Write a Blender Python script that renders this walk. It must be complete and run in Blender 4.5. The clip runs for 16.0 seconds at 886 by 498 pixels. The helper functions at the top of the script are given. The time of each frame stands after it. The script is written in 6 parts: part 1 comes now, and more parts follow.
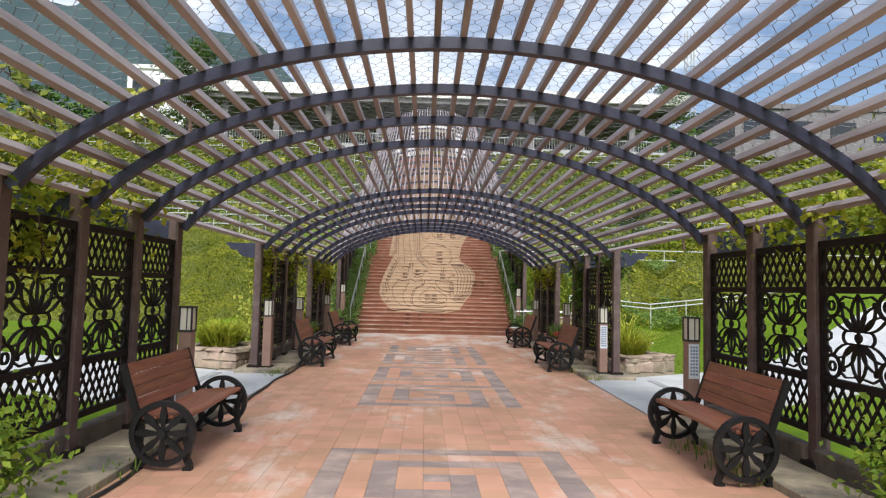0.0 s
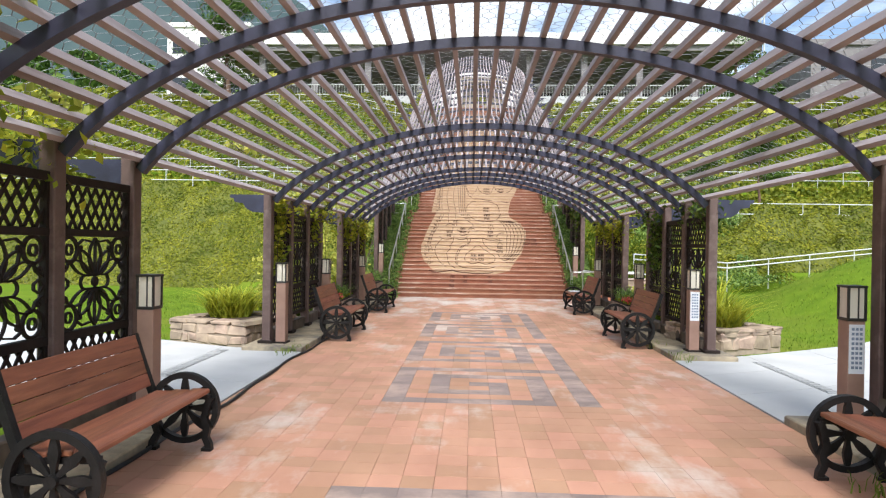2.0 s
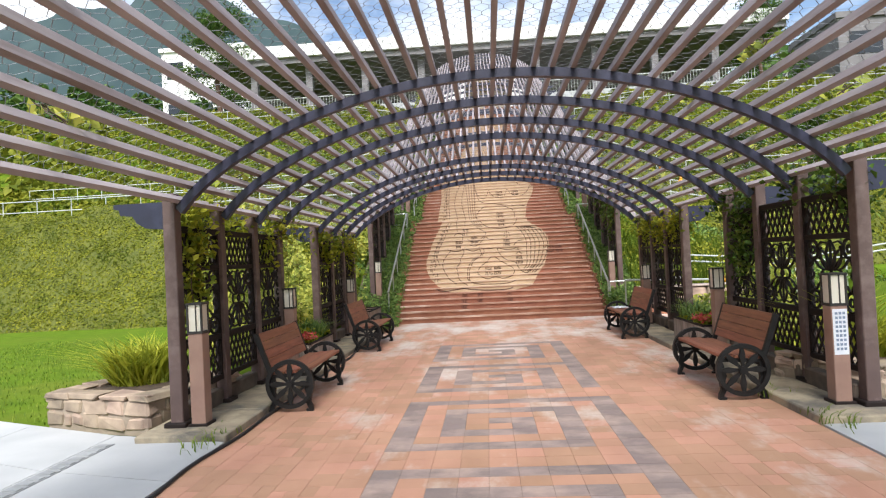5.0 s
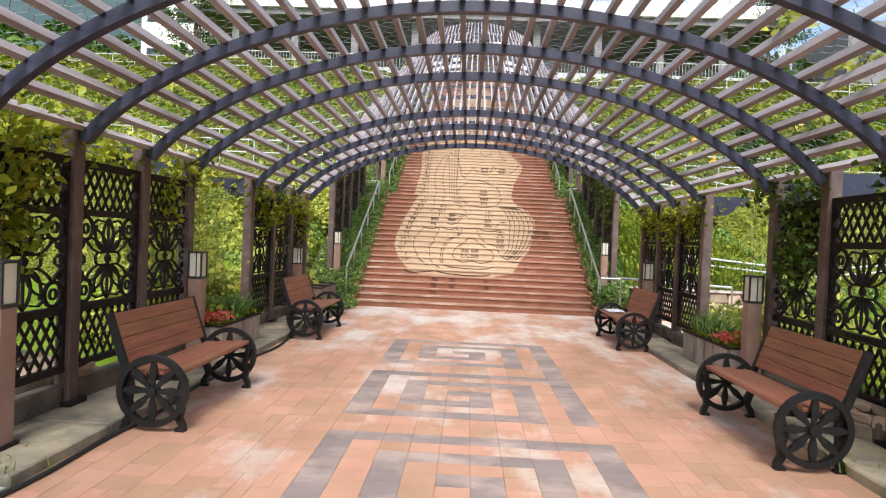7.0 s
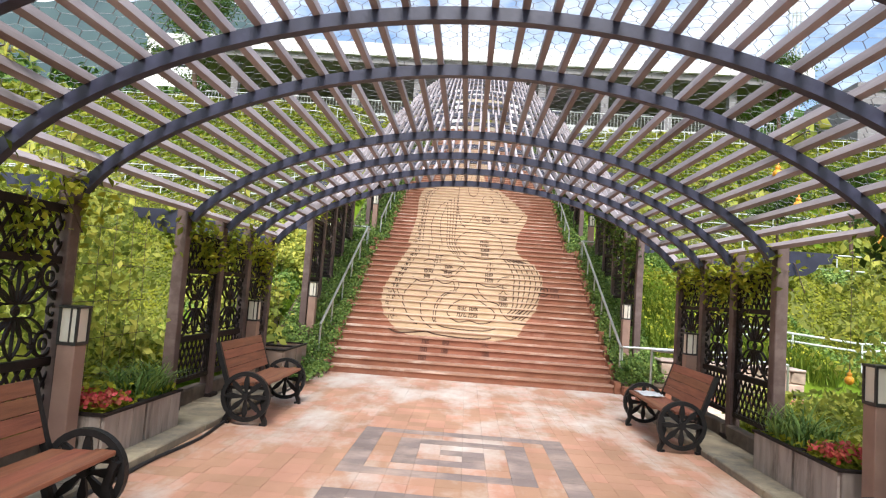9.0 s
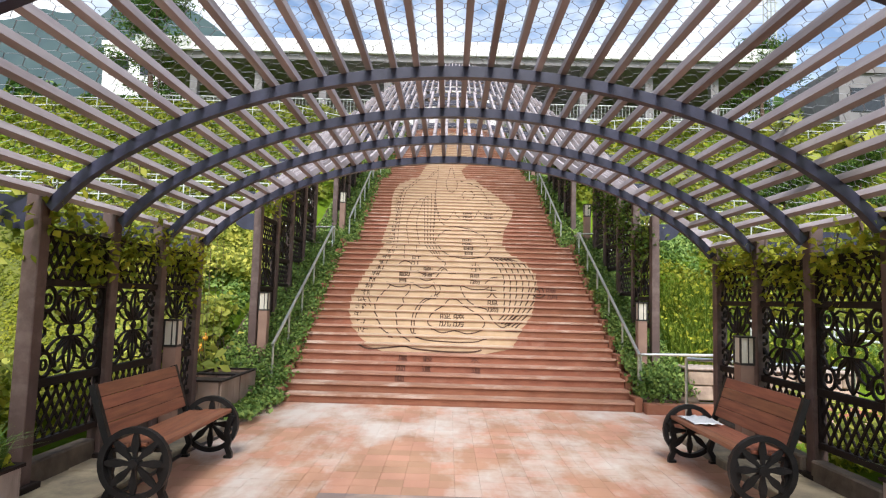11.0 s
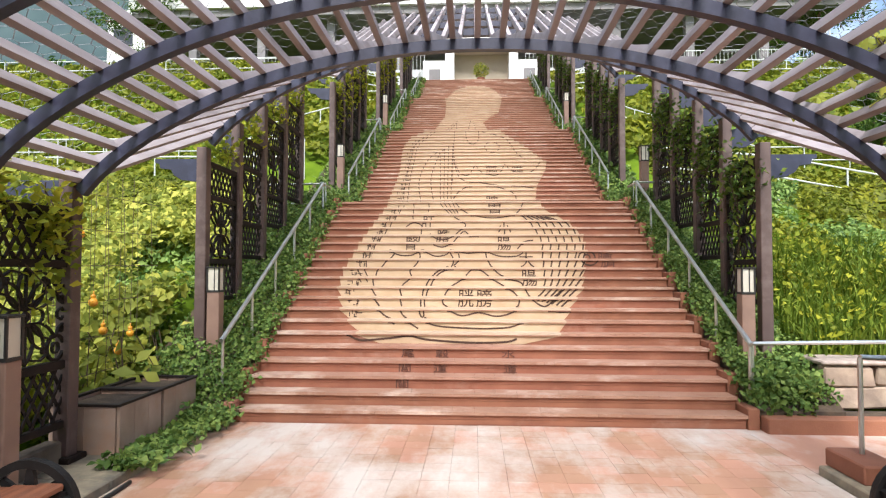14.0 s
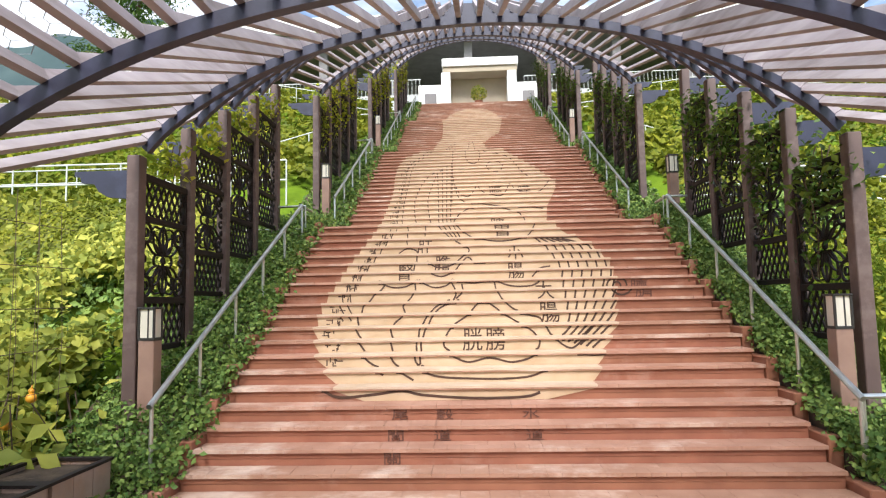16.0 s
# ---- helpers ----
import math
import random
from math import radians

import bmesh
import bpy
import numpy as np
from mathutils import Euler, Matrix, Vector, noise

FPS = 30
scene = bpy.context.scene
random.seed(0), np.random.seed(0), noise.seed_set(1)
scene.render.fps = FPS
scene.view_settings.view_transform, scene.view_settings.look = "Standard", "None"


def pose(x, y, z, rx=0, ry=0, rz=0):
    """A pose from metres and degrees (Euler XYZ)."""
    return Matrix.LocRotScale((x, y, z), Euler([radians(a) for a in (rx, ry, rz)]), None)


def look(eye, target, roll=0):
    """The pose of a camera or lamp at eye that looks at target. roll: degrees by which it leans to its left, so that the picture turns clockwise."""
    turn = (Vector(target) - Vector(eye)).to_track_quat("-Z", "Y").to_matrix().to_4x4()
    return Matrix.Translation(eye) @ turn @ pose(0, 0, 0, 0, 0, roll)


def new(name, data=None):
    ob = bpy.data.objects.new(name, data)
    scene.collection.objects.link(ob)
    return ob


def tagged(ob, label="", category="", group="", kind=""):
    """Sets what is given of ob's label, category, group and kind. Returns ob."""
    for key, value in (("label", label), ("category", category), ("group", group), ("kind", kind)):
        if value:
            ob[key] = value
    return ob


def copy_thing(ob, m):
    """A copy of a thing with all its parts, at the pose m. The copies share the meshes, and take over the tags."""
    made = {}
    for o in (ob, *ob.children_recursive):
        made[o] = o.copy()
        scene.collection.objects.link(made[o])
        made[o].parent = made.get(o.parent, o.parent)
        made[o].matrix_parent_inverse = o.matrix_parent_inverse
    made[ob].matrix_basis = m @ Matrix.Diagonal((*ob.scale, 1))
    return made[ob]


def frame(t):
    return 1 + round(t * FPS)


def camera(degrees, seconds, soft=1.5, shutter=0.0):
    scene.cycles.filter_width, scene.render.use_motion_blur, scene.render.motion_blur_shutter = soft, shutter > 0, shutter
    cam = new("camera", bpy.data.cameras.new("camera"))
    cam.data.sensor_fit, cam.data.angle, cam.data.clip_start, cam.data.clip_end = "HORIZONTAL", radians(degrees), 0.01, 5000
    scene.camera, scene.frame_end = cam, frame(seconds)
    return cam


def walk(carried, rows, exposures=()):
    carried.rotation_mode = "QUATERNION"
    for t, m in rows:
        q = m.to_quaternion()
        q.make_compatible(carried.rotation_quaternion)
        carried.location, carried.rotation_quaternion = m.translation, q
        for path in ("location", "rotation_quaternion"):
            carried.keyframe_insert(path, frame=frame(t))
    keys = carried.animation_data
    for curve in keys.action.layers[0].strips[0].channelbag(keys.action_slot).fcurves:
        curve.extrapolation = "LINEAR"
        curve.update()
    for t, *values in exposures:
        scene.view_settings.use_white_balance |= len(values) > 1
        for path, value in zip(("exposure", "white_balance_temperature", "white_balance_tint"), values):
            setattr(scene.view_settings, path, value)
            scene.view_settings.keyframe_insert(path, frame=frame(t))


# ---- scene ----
cam = camera(72.1, 16.0, soft=1.2)
METRES, EYE, TILT, LEAN, TURN = 16.4, 1.6, 0.76, -0.07, -1.6
ROWS = [
    (0.0, 0.0, 0.0, 0.0, -0.07, 2.91, -1.31),
    (0.5, 0.0014, 0.0328, -0.0009, 1.94, 0.54, 1.42),
    (1.0, 0.001, 0.0658, -0.0019, 0.4, -0.14, 1.1),
    (1.5, 0.0021, 0.0975, -0.0021, 3.54, -1.0, 0.71),
    (2.0, -0.0017, 0.1311, -0.0016, 4.32, -1.03, -0.73),
    (2.5, -0.0001, 0.1619, -0.0017, 7.01, -2.29, 2.23),
    (3.0, 0.0, 0.1937, -0.0013, 5.33, -0.25, 1.31),
    (5.5, -0.0039, 0.3621, -0.0035, 5.94, 0.56, 3.14),
    (6.0, -0.005, 0.3936, -0.0033, 6.83, 2.52, 0.68),
    (6.5, -0.0037, 0.4274, -0.0054, 5.92, 1.58, 0.63),
    (7.0, -0.0026, 0.4613, -0.0083, 3.98, -1.64, -2.31),
    (7.5, -0.0014, 0.4946, -0.0076, 2.68, 0.02, -2.05),
    (8.0, -0.0036, 0.5273, -0.0067, 3.37, 2.3, -3.45),
    (8.5, -0.0036, 0.5588, -0.0071, 2.63, 2.73, -1.7),
    (9.0, -0.0053, 0.59, -0.0063, 3.87, 3.33, -4.0),
    (11.5, -0.0119, 0.7485, -0.0093, 2.17, 4.01, -0.92),
    (12.0, -0.0138, 0.7802, -0.0099, 5.79, 3.04, -2.02),
    (12.5, -0.0179, 0.8116, -0.0107, 6.22, 1.66, -1.09),
    (13.0, -0.015, 0.8395, -0.0106, 6.92, 0.94, -1.49),
    (13.5, -0.0148, 0.8693, -0.0112, 3.96, 0.89, -1.33),
    (14.0, -0.0121, 0.8975, -0.0111, 4.49, 1.31, 0.02),
    (14.5, -0.0162, 0.9285, -0.0106, 3.66, 1.79, 0.24),
    (15.0, -0.0144, 0.9564, -0.0108, 4.21, 1.98, -1.62),
    (15.5, -0.0192, 0.9799, -0.0099, 4.01, 3.86, -1.53),
    (16.0, -0.0197, 0.9971, -0.0099, 4.54, 4.23, 1.25),
]
walk(cam, [(t, pose(0, 0, EYE, TILT, LEAN, TURN) @ pose(METRES * x, METRES * y, METRES * z, 90 + pitch, roll, yaw)) for t, x, y, z, yaw, pitch, roll in ROWS],
     [(0.0, 0.4), (0.5, 0.7), (1.5, 0.8), (3.0, 0.9), (5.5, 0.7), (7.0, 0.94), (9.0, 1.04), (11.5, 0.78), (12.5, 0.92), (14.0, 1.04), (16.0, 1.03)])

# ---- sky, sun ----
SUN_EL, SUN_AZ = 50.0, 178.0   # degrees; azimuth clockwise from +y
world = bpy.data.worlds.new("sky")
scene.world = world
world.use_nodes = True
wn, wl = world.node_tree.nodes, world.node_tree.links
wn.clear()
w_out = wn.new("ShaderNodeOutputWorld")
w_bg = wn.new("ShaderNodeBackground")
w_sky = wn.new("ShaderNodeTexSky")
w_sky.sky_type = 'NISHITA'
w_sky.sun_disc = False
w_sky.sun_elevation = radians(SUN_EL)
w_sky.sun_rotation = radians(SUN_AZ)
w_sky.air_density, w_sky.dust_density = 1.0, 1.5
w_tc = wn.new("ShaderNodeTexCoord")
w_map = wn.new("ShaderNodeMapping")
w_map.inputs["Scale"].default_value = (1.0, 1.0, 2.6)
w_noise = wn.new("ShaderNodeTexNoise")
w_noise.inputs["Scale"].default_value = 2.4
w_noise.inputs["Detail"].default_value = 7.0
w_noise.inputs["Roughness"].default_value = 0.55
w_ramp = wn.new("ShaderNodeValToRGB")
w_ramp.color_ramp.elements[0].position = 0.47
w_ramp.color_ramp.elements[1].position = 0.66
w_mix = wn.new("ShaderNodeMixRGB")
w_mix.inputs["Color2"].default_value = (8.0, 8.3, 8.8, 1)
wl.new(w_tc.outputs["Generated"], w_map.inputs["Vector"])
wl.new(w_map.outputs["Vector"], w_noise.inputs["Vector"])
wl.new(w_noise.outputs["Fac"], w_ramp.inputs["Fac"])
wl.new(w_ramp.outputs["Color"], w_mix.inputs["Fac"])
wl.new(w_sky.outputs["Color"], w_mix.inputs["Color1"])
wl.new(w_mix.outputs["Color"], w_bg.inputs["Color"])
wl.new(w_bg.outputs["Background"], w_out.inputs["Surface"])
w_bg.inputs["Strength"].default_value = 0.13

sun_data = bpy.data.lights.new("sun", 'SUN')
sun_data.energy = 3.4
sun_data.angle = radians(22)
sun_data.color = (1.0, 0.985, 0.975)
sun = new("sun", sun_data)
_az, _el = radians(SUN_AZ), radians(SUN_EL)
_dir = Vector((math.sin(_az) * math.cos(_el), math.cos(_az) * math.cos(_el), math.sin(_el)))
sun.matrix_basis = look(_dir * 60, (0, 0, 0))


# ---- materials ----
def material(name, base, second=None, scale=6.0, rough=0.7, metal=0.0, bump=0.2, bump_scale=40.0,
             island=0.0, obj_random=0.0, stretch=(1, 1, 1), stain=None, stain_scale=0.7, stain_lo=0.52, stain_hi=0.68, coords="Object",
             transmit=0.0, stain_far=None, gloss=0.5):
    """A procedural surface: two tones mixed by noise, fine relief, optional large stains and variation from piece to piece."""
    m = bpy.data.materials.new(name)
    m.use_nodes = True
    nt = m.node_tree
    N, L = nt.nodes, nt.links
    b = N["Principled BSDF"]
    b.inputs["Roughness"].default_value = rough
    b.inputs["Metallic"].default_value = metal
    b.inputs["Specular IOR Level"].default_value = 0.15 if transmit else gloss
    tc = N.new("ShaderNodeTexCoord")
    mp = N.new("ShaderNodeMapping")
    mp.inputs["Scale"].default_value = stretch
    if coords == "World":
        g = N.new("ShaderNodeNewGeometry")
        L.new(g.outputs["Position"], mp.inputs["Vector"])
    else:
        L.new(tc.outputs["Object"], mp.inputs["Vector"])
    n1 = N.new("ShaderNodeTexNoise")
    n1.inputs["Scale"].default_value = scale
    n1.inputs["Detail"].default_value = 6
    L.new(mp.outputs["Vector"], n1.inputs["Vector"])
    r1 = N.new("ShaderNodeValToRGB")
    r1.color_ramp.elements[0].position, r1.color_ramp.elements[1].position = 0.33, 0.67
    second = second or tuple(c * 0.7 for c in base)
    r1.color_ramp.elements[0].color = (*second, 1)
    r1.color_ramp.elements[1].color = (*base, 1)
    L.new(n1.outputs["Fac"], r1.inputs["Fac"])
    col = r1.outputs["Color"]
    if island or obj_random:
        hsv = N.new("ShaderNodeHueSaturation")
        mr = N.new("ShaderNodeMapRange")
        if island:
            g2 = N.new("ShaderNodeNewGeometry")
            L.new(g2.outputs["Random Per Island"], mr.inputs["Value"])
            amt = island
        else:
            oi = N.new("ShaderNodeObjectInfo")
            L.new(oi.outputs["Random"], mr.inputs["Value"])
            amt = obj_random
        mr.inputs["To Min"].default_value, mr.inputs["To Max"].default_value = 1 - amt, 1 + amt
        L.new(mr.outputs["Result"], hsv.inputs["Value"])
        mr2 = N.new("ShaderNodeMapRange")
        L.new(mr.inputs["Value"].links[0].from_socket, mr2.inputs["Value"])
        mr2.inputs["To Min"].default_value, mr2.inputs["To Max"].default_value = 0.5 + 0.06 * amt, 0.5 - 0.06 * amt
        L.new(mr2.outputs["Result"], hsv.inputs["Hue"])
        L.new(col, hsv.inputs["Color"])
        col = hsv.outputs["Color"]
    if stain:
        n2 = N.new("ShaderNodeTexNoise")
        n2.inputs["Scale"].default_value = stain_scale
        n2.inputs["Detail"].default_value = 8
        n2.inputs["Roughness"].default_value = 0.65
        L.new(mp.outputs["Vector"], n2.inputs["Vector"])
        r2 = N.new("ShaderNodeMapRange")
        r2.inputs["From Min"].default_value, r2.inputs["From Max"].default_value = stain_lo, stain_hi
        fac = n2.outputs["Fac"]
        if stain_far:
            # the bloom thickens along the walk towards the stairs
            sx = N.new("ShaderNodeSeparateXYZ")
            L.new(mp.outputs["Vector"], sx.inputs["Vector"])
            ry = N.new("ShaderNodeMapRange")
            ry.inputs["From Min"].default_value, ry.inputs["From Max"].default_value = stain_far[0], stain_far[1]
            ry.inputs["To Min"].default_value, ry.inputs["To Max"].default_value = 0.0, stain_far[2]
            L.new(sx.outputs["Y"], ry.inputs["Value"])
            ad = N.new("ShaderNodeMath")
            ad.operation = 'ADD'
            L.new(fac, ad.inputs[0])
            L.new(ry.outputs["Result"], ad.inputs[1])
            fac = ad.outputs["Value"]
        L.new(fac, r2.inputs["Value"])
        mx = N.new("ShaderNodeMixRGB")
        mx.inputs["Color2"].default_value = (*stain, 1)
        L.new(r2.outputs["Result"], mx.inputs["Fac"])
        L.new(col, mx.inputs["Color1"])
        col = mx.outputs["Color"]
    L.new(col, b.inputs["Base Color"])
    if bump:
        n3 = N.new("ShaderNodeTexNoise")
        n3.inputs["Scale"].default_value = bump_scale
        n3.inputs["Detail"].default_value = 4
        L.new(mp.outputs["Vector"], n3.inputs["Vector"])
        bp = N.new("ShaderNodeBump")
        bp.inputs["Strength"].default_value = bump
        bp.inputs["Distance"].default_value = 0.01
        L.new(n3.outputs["Fac"], bp.inputs["Height"])
        L.new(bp.outputs["Normal"], b.inputs["Normal"])
    if transmit:
        tr = N.new("ShaderNodeBsdfTranslucent")
        L.new(col, tr.inputs["Color"])
        ms = N.new("ShaderNodeMixShader")
        ms.inputs["Fac"].default_value = transmit
        L.new(b.outputs["BSDF"], ms.inputs[1])
        L.new(tr.outputs["BSDF"], ms.inputs[2])
        L.new(ms.outputs["Shader"], N["Material Output"].inputs["Surface"])
    return m


M_POST = material("brown_painted_steel", (0.12, 0.078, 0.070), (0.09, 0.057, 0.052), scale=5, rough=0.55, bump=0.1, stain=(0.22, 0.165, 0.15), stain_scale=3, stain_lo=0.5, stain_hi=0.75)
M_ARCH = material("navy_painted_steel", (0.023, 0.025, 0.052), (0.015, 0.016, 0.033), scale=4, rough=0.42, bump=0.08, stain=(0.045, 0.05, 0.092), stain_scale=2.5, stain_lo=0.5, stain_hi=0.8)
M_SLAT = material("weathered_slat", (0.365, 0.325, 0.335), (0.26, 0.222, 0.232), scale=7, rough=0.75, bump=0.25, bump_scale=30, stretch=(1, 0.12, 1), obj_random=0.18, stain=(0.12, 0.085, 0.075), stain_scale=2.2, stain_lo=0.5, stain_hi=0.72)
M_LATTICE = material("dark_brown_lattice", (0.022, 0.014, 0.012), (0.013, 0.009, 0.008), scale=9, rough=0.65, bump=0.15, gloss=0.25)
M_BENCHWOOD = material("red_brown_bench_wood", (0.30, 0.112, 0.06), (0.18, 0.062, 0.034), scale=5, rough=0.5, bump=0.25, bump_scale=30, stretch=(6, 0.5, 6), obj_random=0.12)
M_IRON = material("black_cast_iron", (0.014, 0.013, 0.013), (0.007, 0.007, 0.007), scale=12, rough=0.5, bump=0.3, bump_scale=60, gloss=0.3)
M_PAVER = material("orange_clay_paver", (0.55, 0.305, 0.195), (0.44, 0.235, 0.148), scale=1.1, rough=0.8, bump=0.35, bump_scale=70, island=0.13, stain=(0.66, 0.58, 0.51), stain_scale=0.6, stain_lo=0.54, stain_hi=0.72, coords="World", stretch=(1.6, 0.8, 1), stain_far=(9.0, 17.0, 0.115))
M_PAVER_ONE = material("orange_clay_paver_loose", (0.55, 0.305, 0.195), (0.44, 0.235, 0.148), scale=1.1, rough=0.8, bump=0.35, bump_scale=70, obj_random=0.13, stain=(0.66, 0.58, 0.51), stain_scale=0.6, stain_lo=0.54, stain_hi=0.72, coords="World", stretch=(1.6, 0.8, 1), stain_far=(9.0, 17.0, 0.115))
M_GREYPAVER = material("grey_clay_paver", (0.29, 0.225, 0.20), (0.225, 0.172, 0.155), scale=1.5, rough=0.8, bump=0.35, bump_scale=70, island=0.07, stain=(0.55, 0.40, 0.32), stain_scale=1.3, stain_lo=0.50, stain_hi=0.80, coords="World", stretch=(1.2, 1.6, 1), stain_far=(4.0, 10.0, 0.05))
M_JOINT = material("dirty_mortar_joint", (0.30, 0.175, 0.12), (0.20, 0.12, 0.085), scale=3, rough=0.95, bump=0.3)
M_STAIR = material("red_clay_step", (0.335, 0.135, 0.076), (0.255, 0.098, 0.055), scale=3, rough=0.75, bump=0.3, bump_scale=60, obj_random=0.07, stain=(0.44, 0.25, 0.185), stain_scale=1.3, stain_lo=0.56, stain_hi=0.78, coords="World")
# step clay paled for the high sun on the tops, plus worn blotches
M_TREAD = material("sunlit_worn_tread", (0.46, 0.26, 0.18), (0.36, 0.185, 0.12), scale=2.2, rough=0.8, bump=0.3, bump_scale=50, obj_random=0.06, stain=(0.70, 0.55, 0.45), stain_scale=1.0, stain_lo=0.52, stain_hi=0.72, coords="World")
M_TAN = material("tan_painted_tile", (0.57, 0.42, 0.275), (0.49, 0.345, 0.21), scale=4, rough=0.7, bump=0.2, coords="World")
# tan tile again, lightened as the sunlit top face
M_TANTREAD = material("sunlit_tan_tread", (0.59, 0.45, 0.325), (0.51, 0.375, 0.255), scale=3, rough=0.75, bump=0.2, coords="World")
M_LINE = material("dark_brown_inlay", (0.075, 0.035, 0.02), (0.05, 0.024, 0.014), scale=8, rough=0.7, bump=0.1)
M_CONCRETE = material("pale_concrete", (0.45, 0.46, 0.455), (0.375, 0.385, 0.385), scale=1.2, rough=0.9, bump=0.2, bump_scale=90, stain=(0.42, 0.43, 0.42), stain_scale=0.5, stain_lo=0.55, stain_hi=0.8, coords="World")
M_KERB = material("yellowish_kerb_concrete", (0.44, 0.37, 0.25), (0.27, 0.225, 0.16), scale=2.5, rough=0.95, bump=0.4, bump_scale=40, stain=(0.13, 0.12, 0.10), stain_scale=1.6, stain_lo=0.44, stain_hi=0.64, coords="World")
M_PLINTH = material("dark_stone_plinth", (0.16, 0.125, 0.095), (0.08, 0.062, 0.05), scale=5, rough=0.95, bump=0.7, bump_scale=14, coords="World")
M_CLOTH = material("white_plastic_sheet", (0.75, 0.77, 0.80), (0.66, 0.68, 0.72), scale=6, rough=0.35, bump=0.3)
M_RUBBER = material("black_cable", (0.02, 0.02, 0.022), rough=0.5, bump=0.1)
M_SOIL = material("dark_soil", (0.10, 0.07, 0.045), (0.05, 0.035, 0.025), scale=8, rough=1.0, bump=0.8, bump_scale=30)
M_STONE = material("tan_rubble_stone", (0.40, 0.31, 0.225), (0.22, 0.165, 0.125), scale=5, rough=0.85, bump=0.6, bump_scale=18, obj_random=0.24, coords="World")
M_GRATE = material("grey_cast_grate", (0.33, 0.34, 0.34), (0.25, 0.26, 0.26), scale=4, rough=0.7, bump=0.2)
M_MORTAR = material("pale_mortar", (0.36, 0.29, 0.22), rough=0.95, bump=0.5)
M_LAWN = material("mown_lawn", (0.115, 0.185, 0.014), (0.082, 0.142, 0.011), scale=2.5, rough=0.9, bump=0.7, bump_scale=60, stain=(0.15, 0.17, 0.026), stain_scale=0.25, stain_lo=0.5, stain_hi=0.75, coords="World", gloss=0.05)
M_GRASS = material("grass_blade", (0.19, 0.26, 0.034), (0.115, 0.185, 0.022), scale=3, rough=0.6, bump=0, island=0.3, transmit=0.35)
M_TUFT = material("arching_grass", (0.46, 0.47, 0.06), (0.30, 0.35, 0.035), scale=3, rough=0.5, bump=0, island=0.3, transmit=0.45)
M_HEDGE = material("yellow_green_hedge_leaf", (0.235, 0.25, 0.024), (0.10, 0.13, 0.013), scale=0.9, rough=0.55, bump=0, island=0.3, transmit=0.3, coords="World")
# leaf green at half value: shade between the leaves as a core colour
M_HEDGE_IN = material("hedge_shaded_inside", (0.12, 0.13, 0.015), (0.065, 0.08, 0.010), scale=3, rough=0.9, bump=1.0, bump_scale=12, coords="World")
# creeper of the right-hand trellis, its shaded side darkened in the leaf colour
M_CREEPER = material("shaded_creeper_leaf", (0.11, 0.18, 0.03), (0.055, 0.10, 0.017), scale=2, rough=0.45, bump=0, island=0.45, transmit=0.2, coords="World")
M_IVY = material("ivy_leaf", (0.19, 0.29, 0.075), (0.10, 0.17, 0.035), scale=2, rough=0.45, bump=0, island=0.45, transmit=0.2, coords="World")
M_VINE = material("vine_leaf", (0.38, 0.40, 0.04), (0.21, 0.26, 0.028), scale=1.5, rough=0.5, bump=0, island=0.45, transmit=0.4, coords="World")
M_GOURD_LEAF = material("pale_gourd_leaf", (0.44, 0.46, 0.095), (0.25, 0.29, 0.05), scale=1.3, rough=0.55, bump=0, island=0.45, transmit=0.4, coords="World")
M_TWIG = material("brown_twig", (0.09, 0.06, 0.04), rough=0.9, bump=0.2)
M_FLOWER = material("red_orange_flower", (0.52, 0.06, 0.055), (0.58, 0.17, 0.12), scale=3, rough=0.6, bump=0, island=0.3, transmit=0.2)
M_YELLOW = material("orange_gourd", (0.75, 0.36, 0.03), (0.6, 0.22, 0.02), scale=6, rough=0.4, bump=0.1)
M_PLANTER = material("weathered_planter_board", (0.42, 0.35, 0.30), (0.29, 0.235, 0.20), scale=4, rough=0.85, bump=0.4, stretch=(3, 3, 0.6), obj_random=0.12, stain=(0.10, 0.075, 0.06), stain_scale=1.6, stain_lo=0.52, stain_hi=0.7)
M_BOLLARD = material("tan_bollard_steel", (0.33, 0.205, 0.155), (0.26, 0.155, 0.12), scale=4, rough=0.55, bump=0.08, stain=(0.18, 0.11, 0.085), stain_scale=2.5, stain_lo=0.55, stain_hi=0.8)
M_LAMPFRAME = material("black_lamp_frame", (0.03, 0.026, 0.024), rough=0.5, bump=0.05)
M_LAMPGLASS = material("milky_lamp_glass", (0.74, 0.70, 0.60), (0.66, 0.62, 0.52), scale=2, rough=0.3, bump=0)
M_FAINT = material("faded_dark_glaze", (0.15, 0.062, 0.04), (0.115, 0.046, 0.03), scale=8, rough=0.7, bump=0.1)
M_RUST = material("rust_stained_steel", (0.40, 0.29, 0.235), (0.28, 0.195, 0.155), scale=3, rough=0.7, bump=0.2, stain=(0.36, 0.19, 0.11), stain_scale=1.8, stain_lo=0.5, stain_hi=0.75, obj_random=0.1)
M_NOTICE = material("white_notice_sheet", (0.72, 0.75, 0.80), (0.64, 0.67, 0.73), scale=5, rough=0.5, bump=0)
M_NOTICEINK = material("blue_grey_print", (0.20, 0.26, 0.36), rough=0.6, bump=0)
M_RAIL = material("brushed_steel_rail", (0.62, 0.64, 0.62), (0.50, 0.52, 0.50), scale=6, rough=0.32, metal=0.85, bump=0.05)
M_WHITERAIL = material("white_painted_rail", (0.55, 0.57, 0.55), (0.45, 0.47, 0.45), scale=6, rough=0.5, bump=0.05)
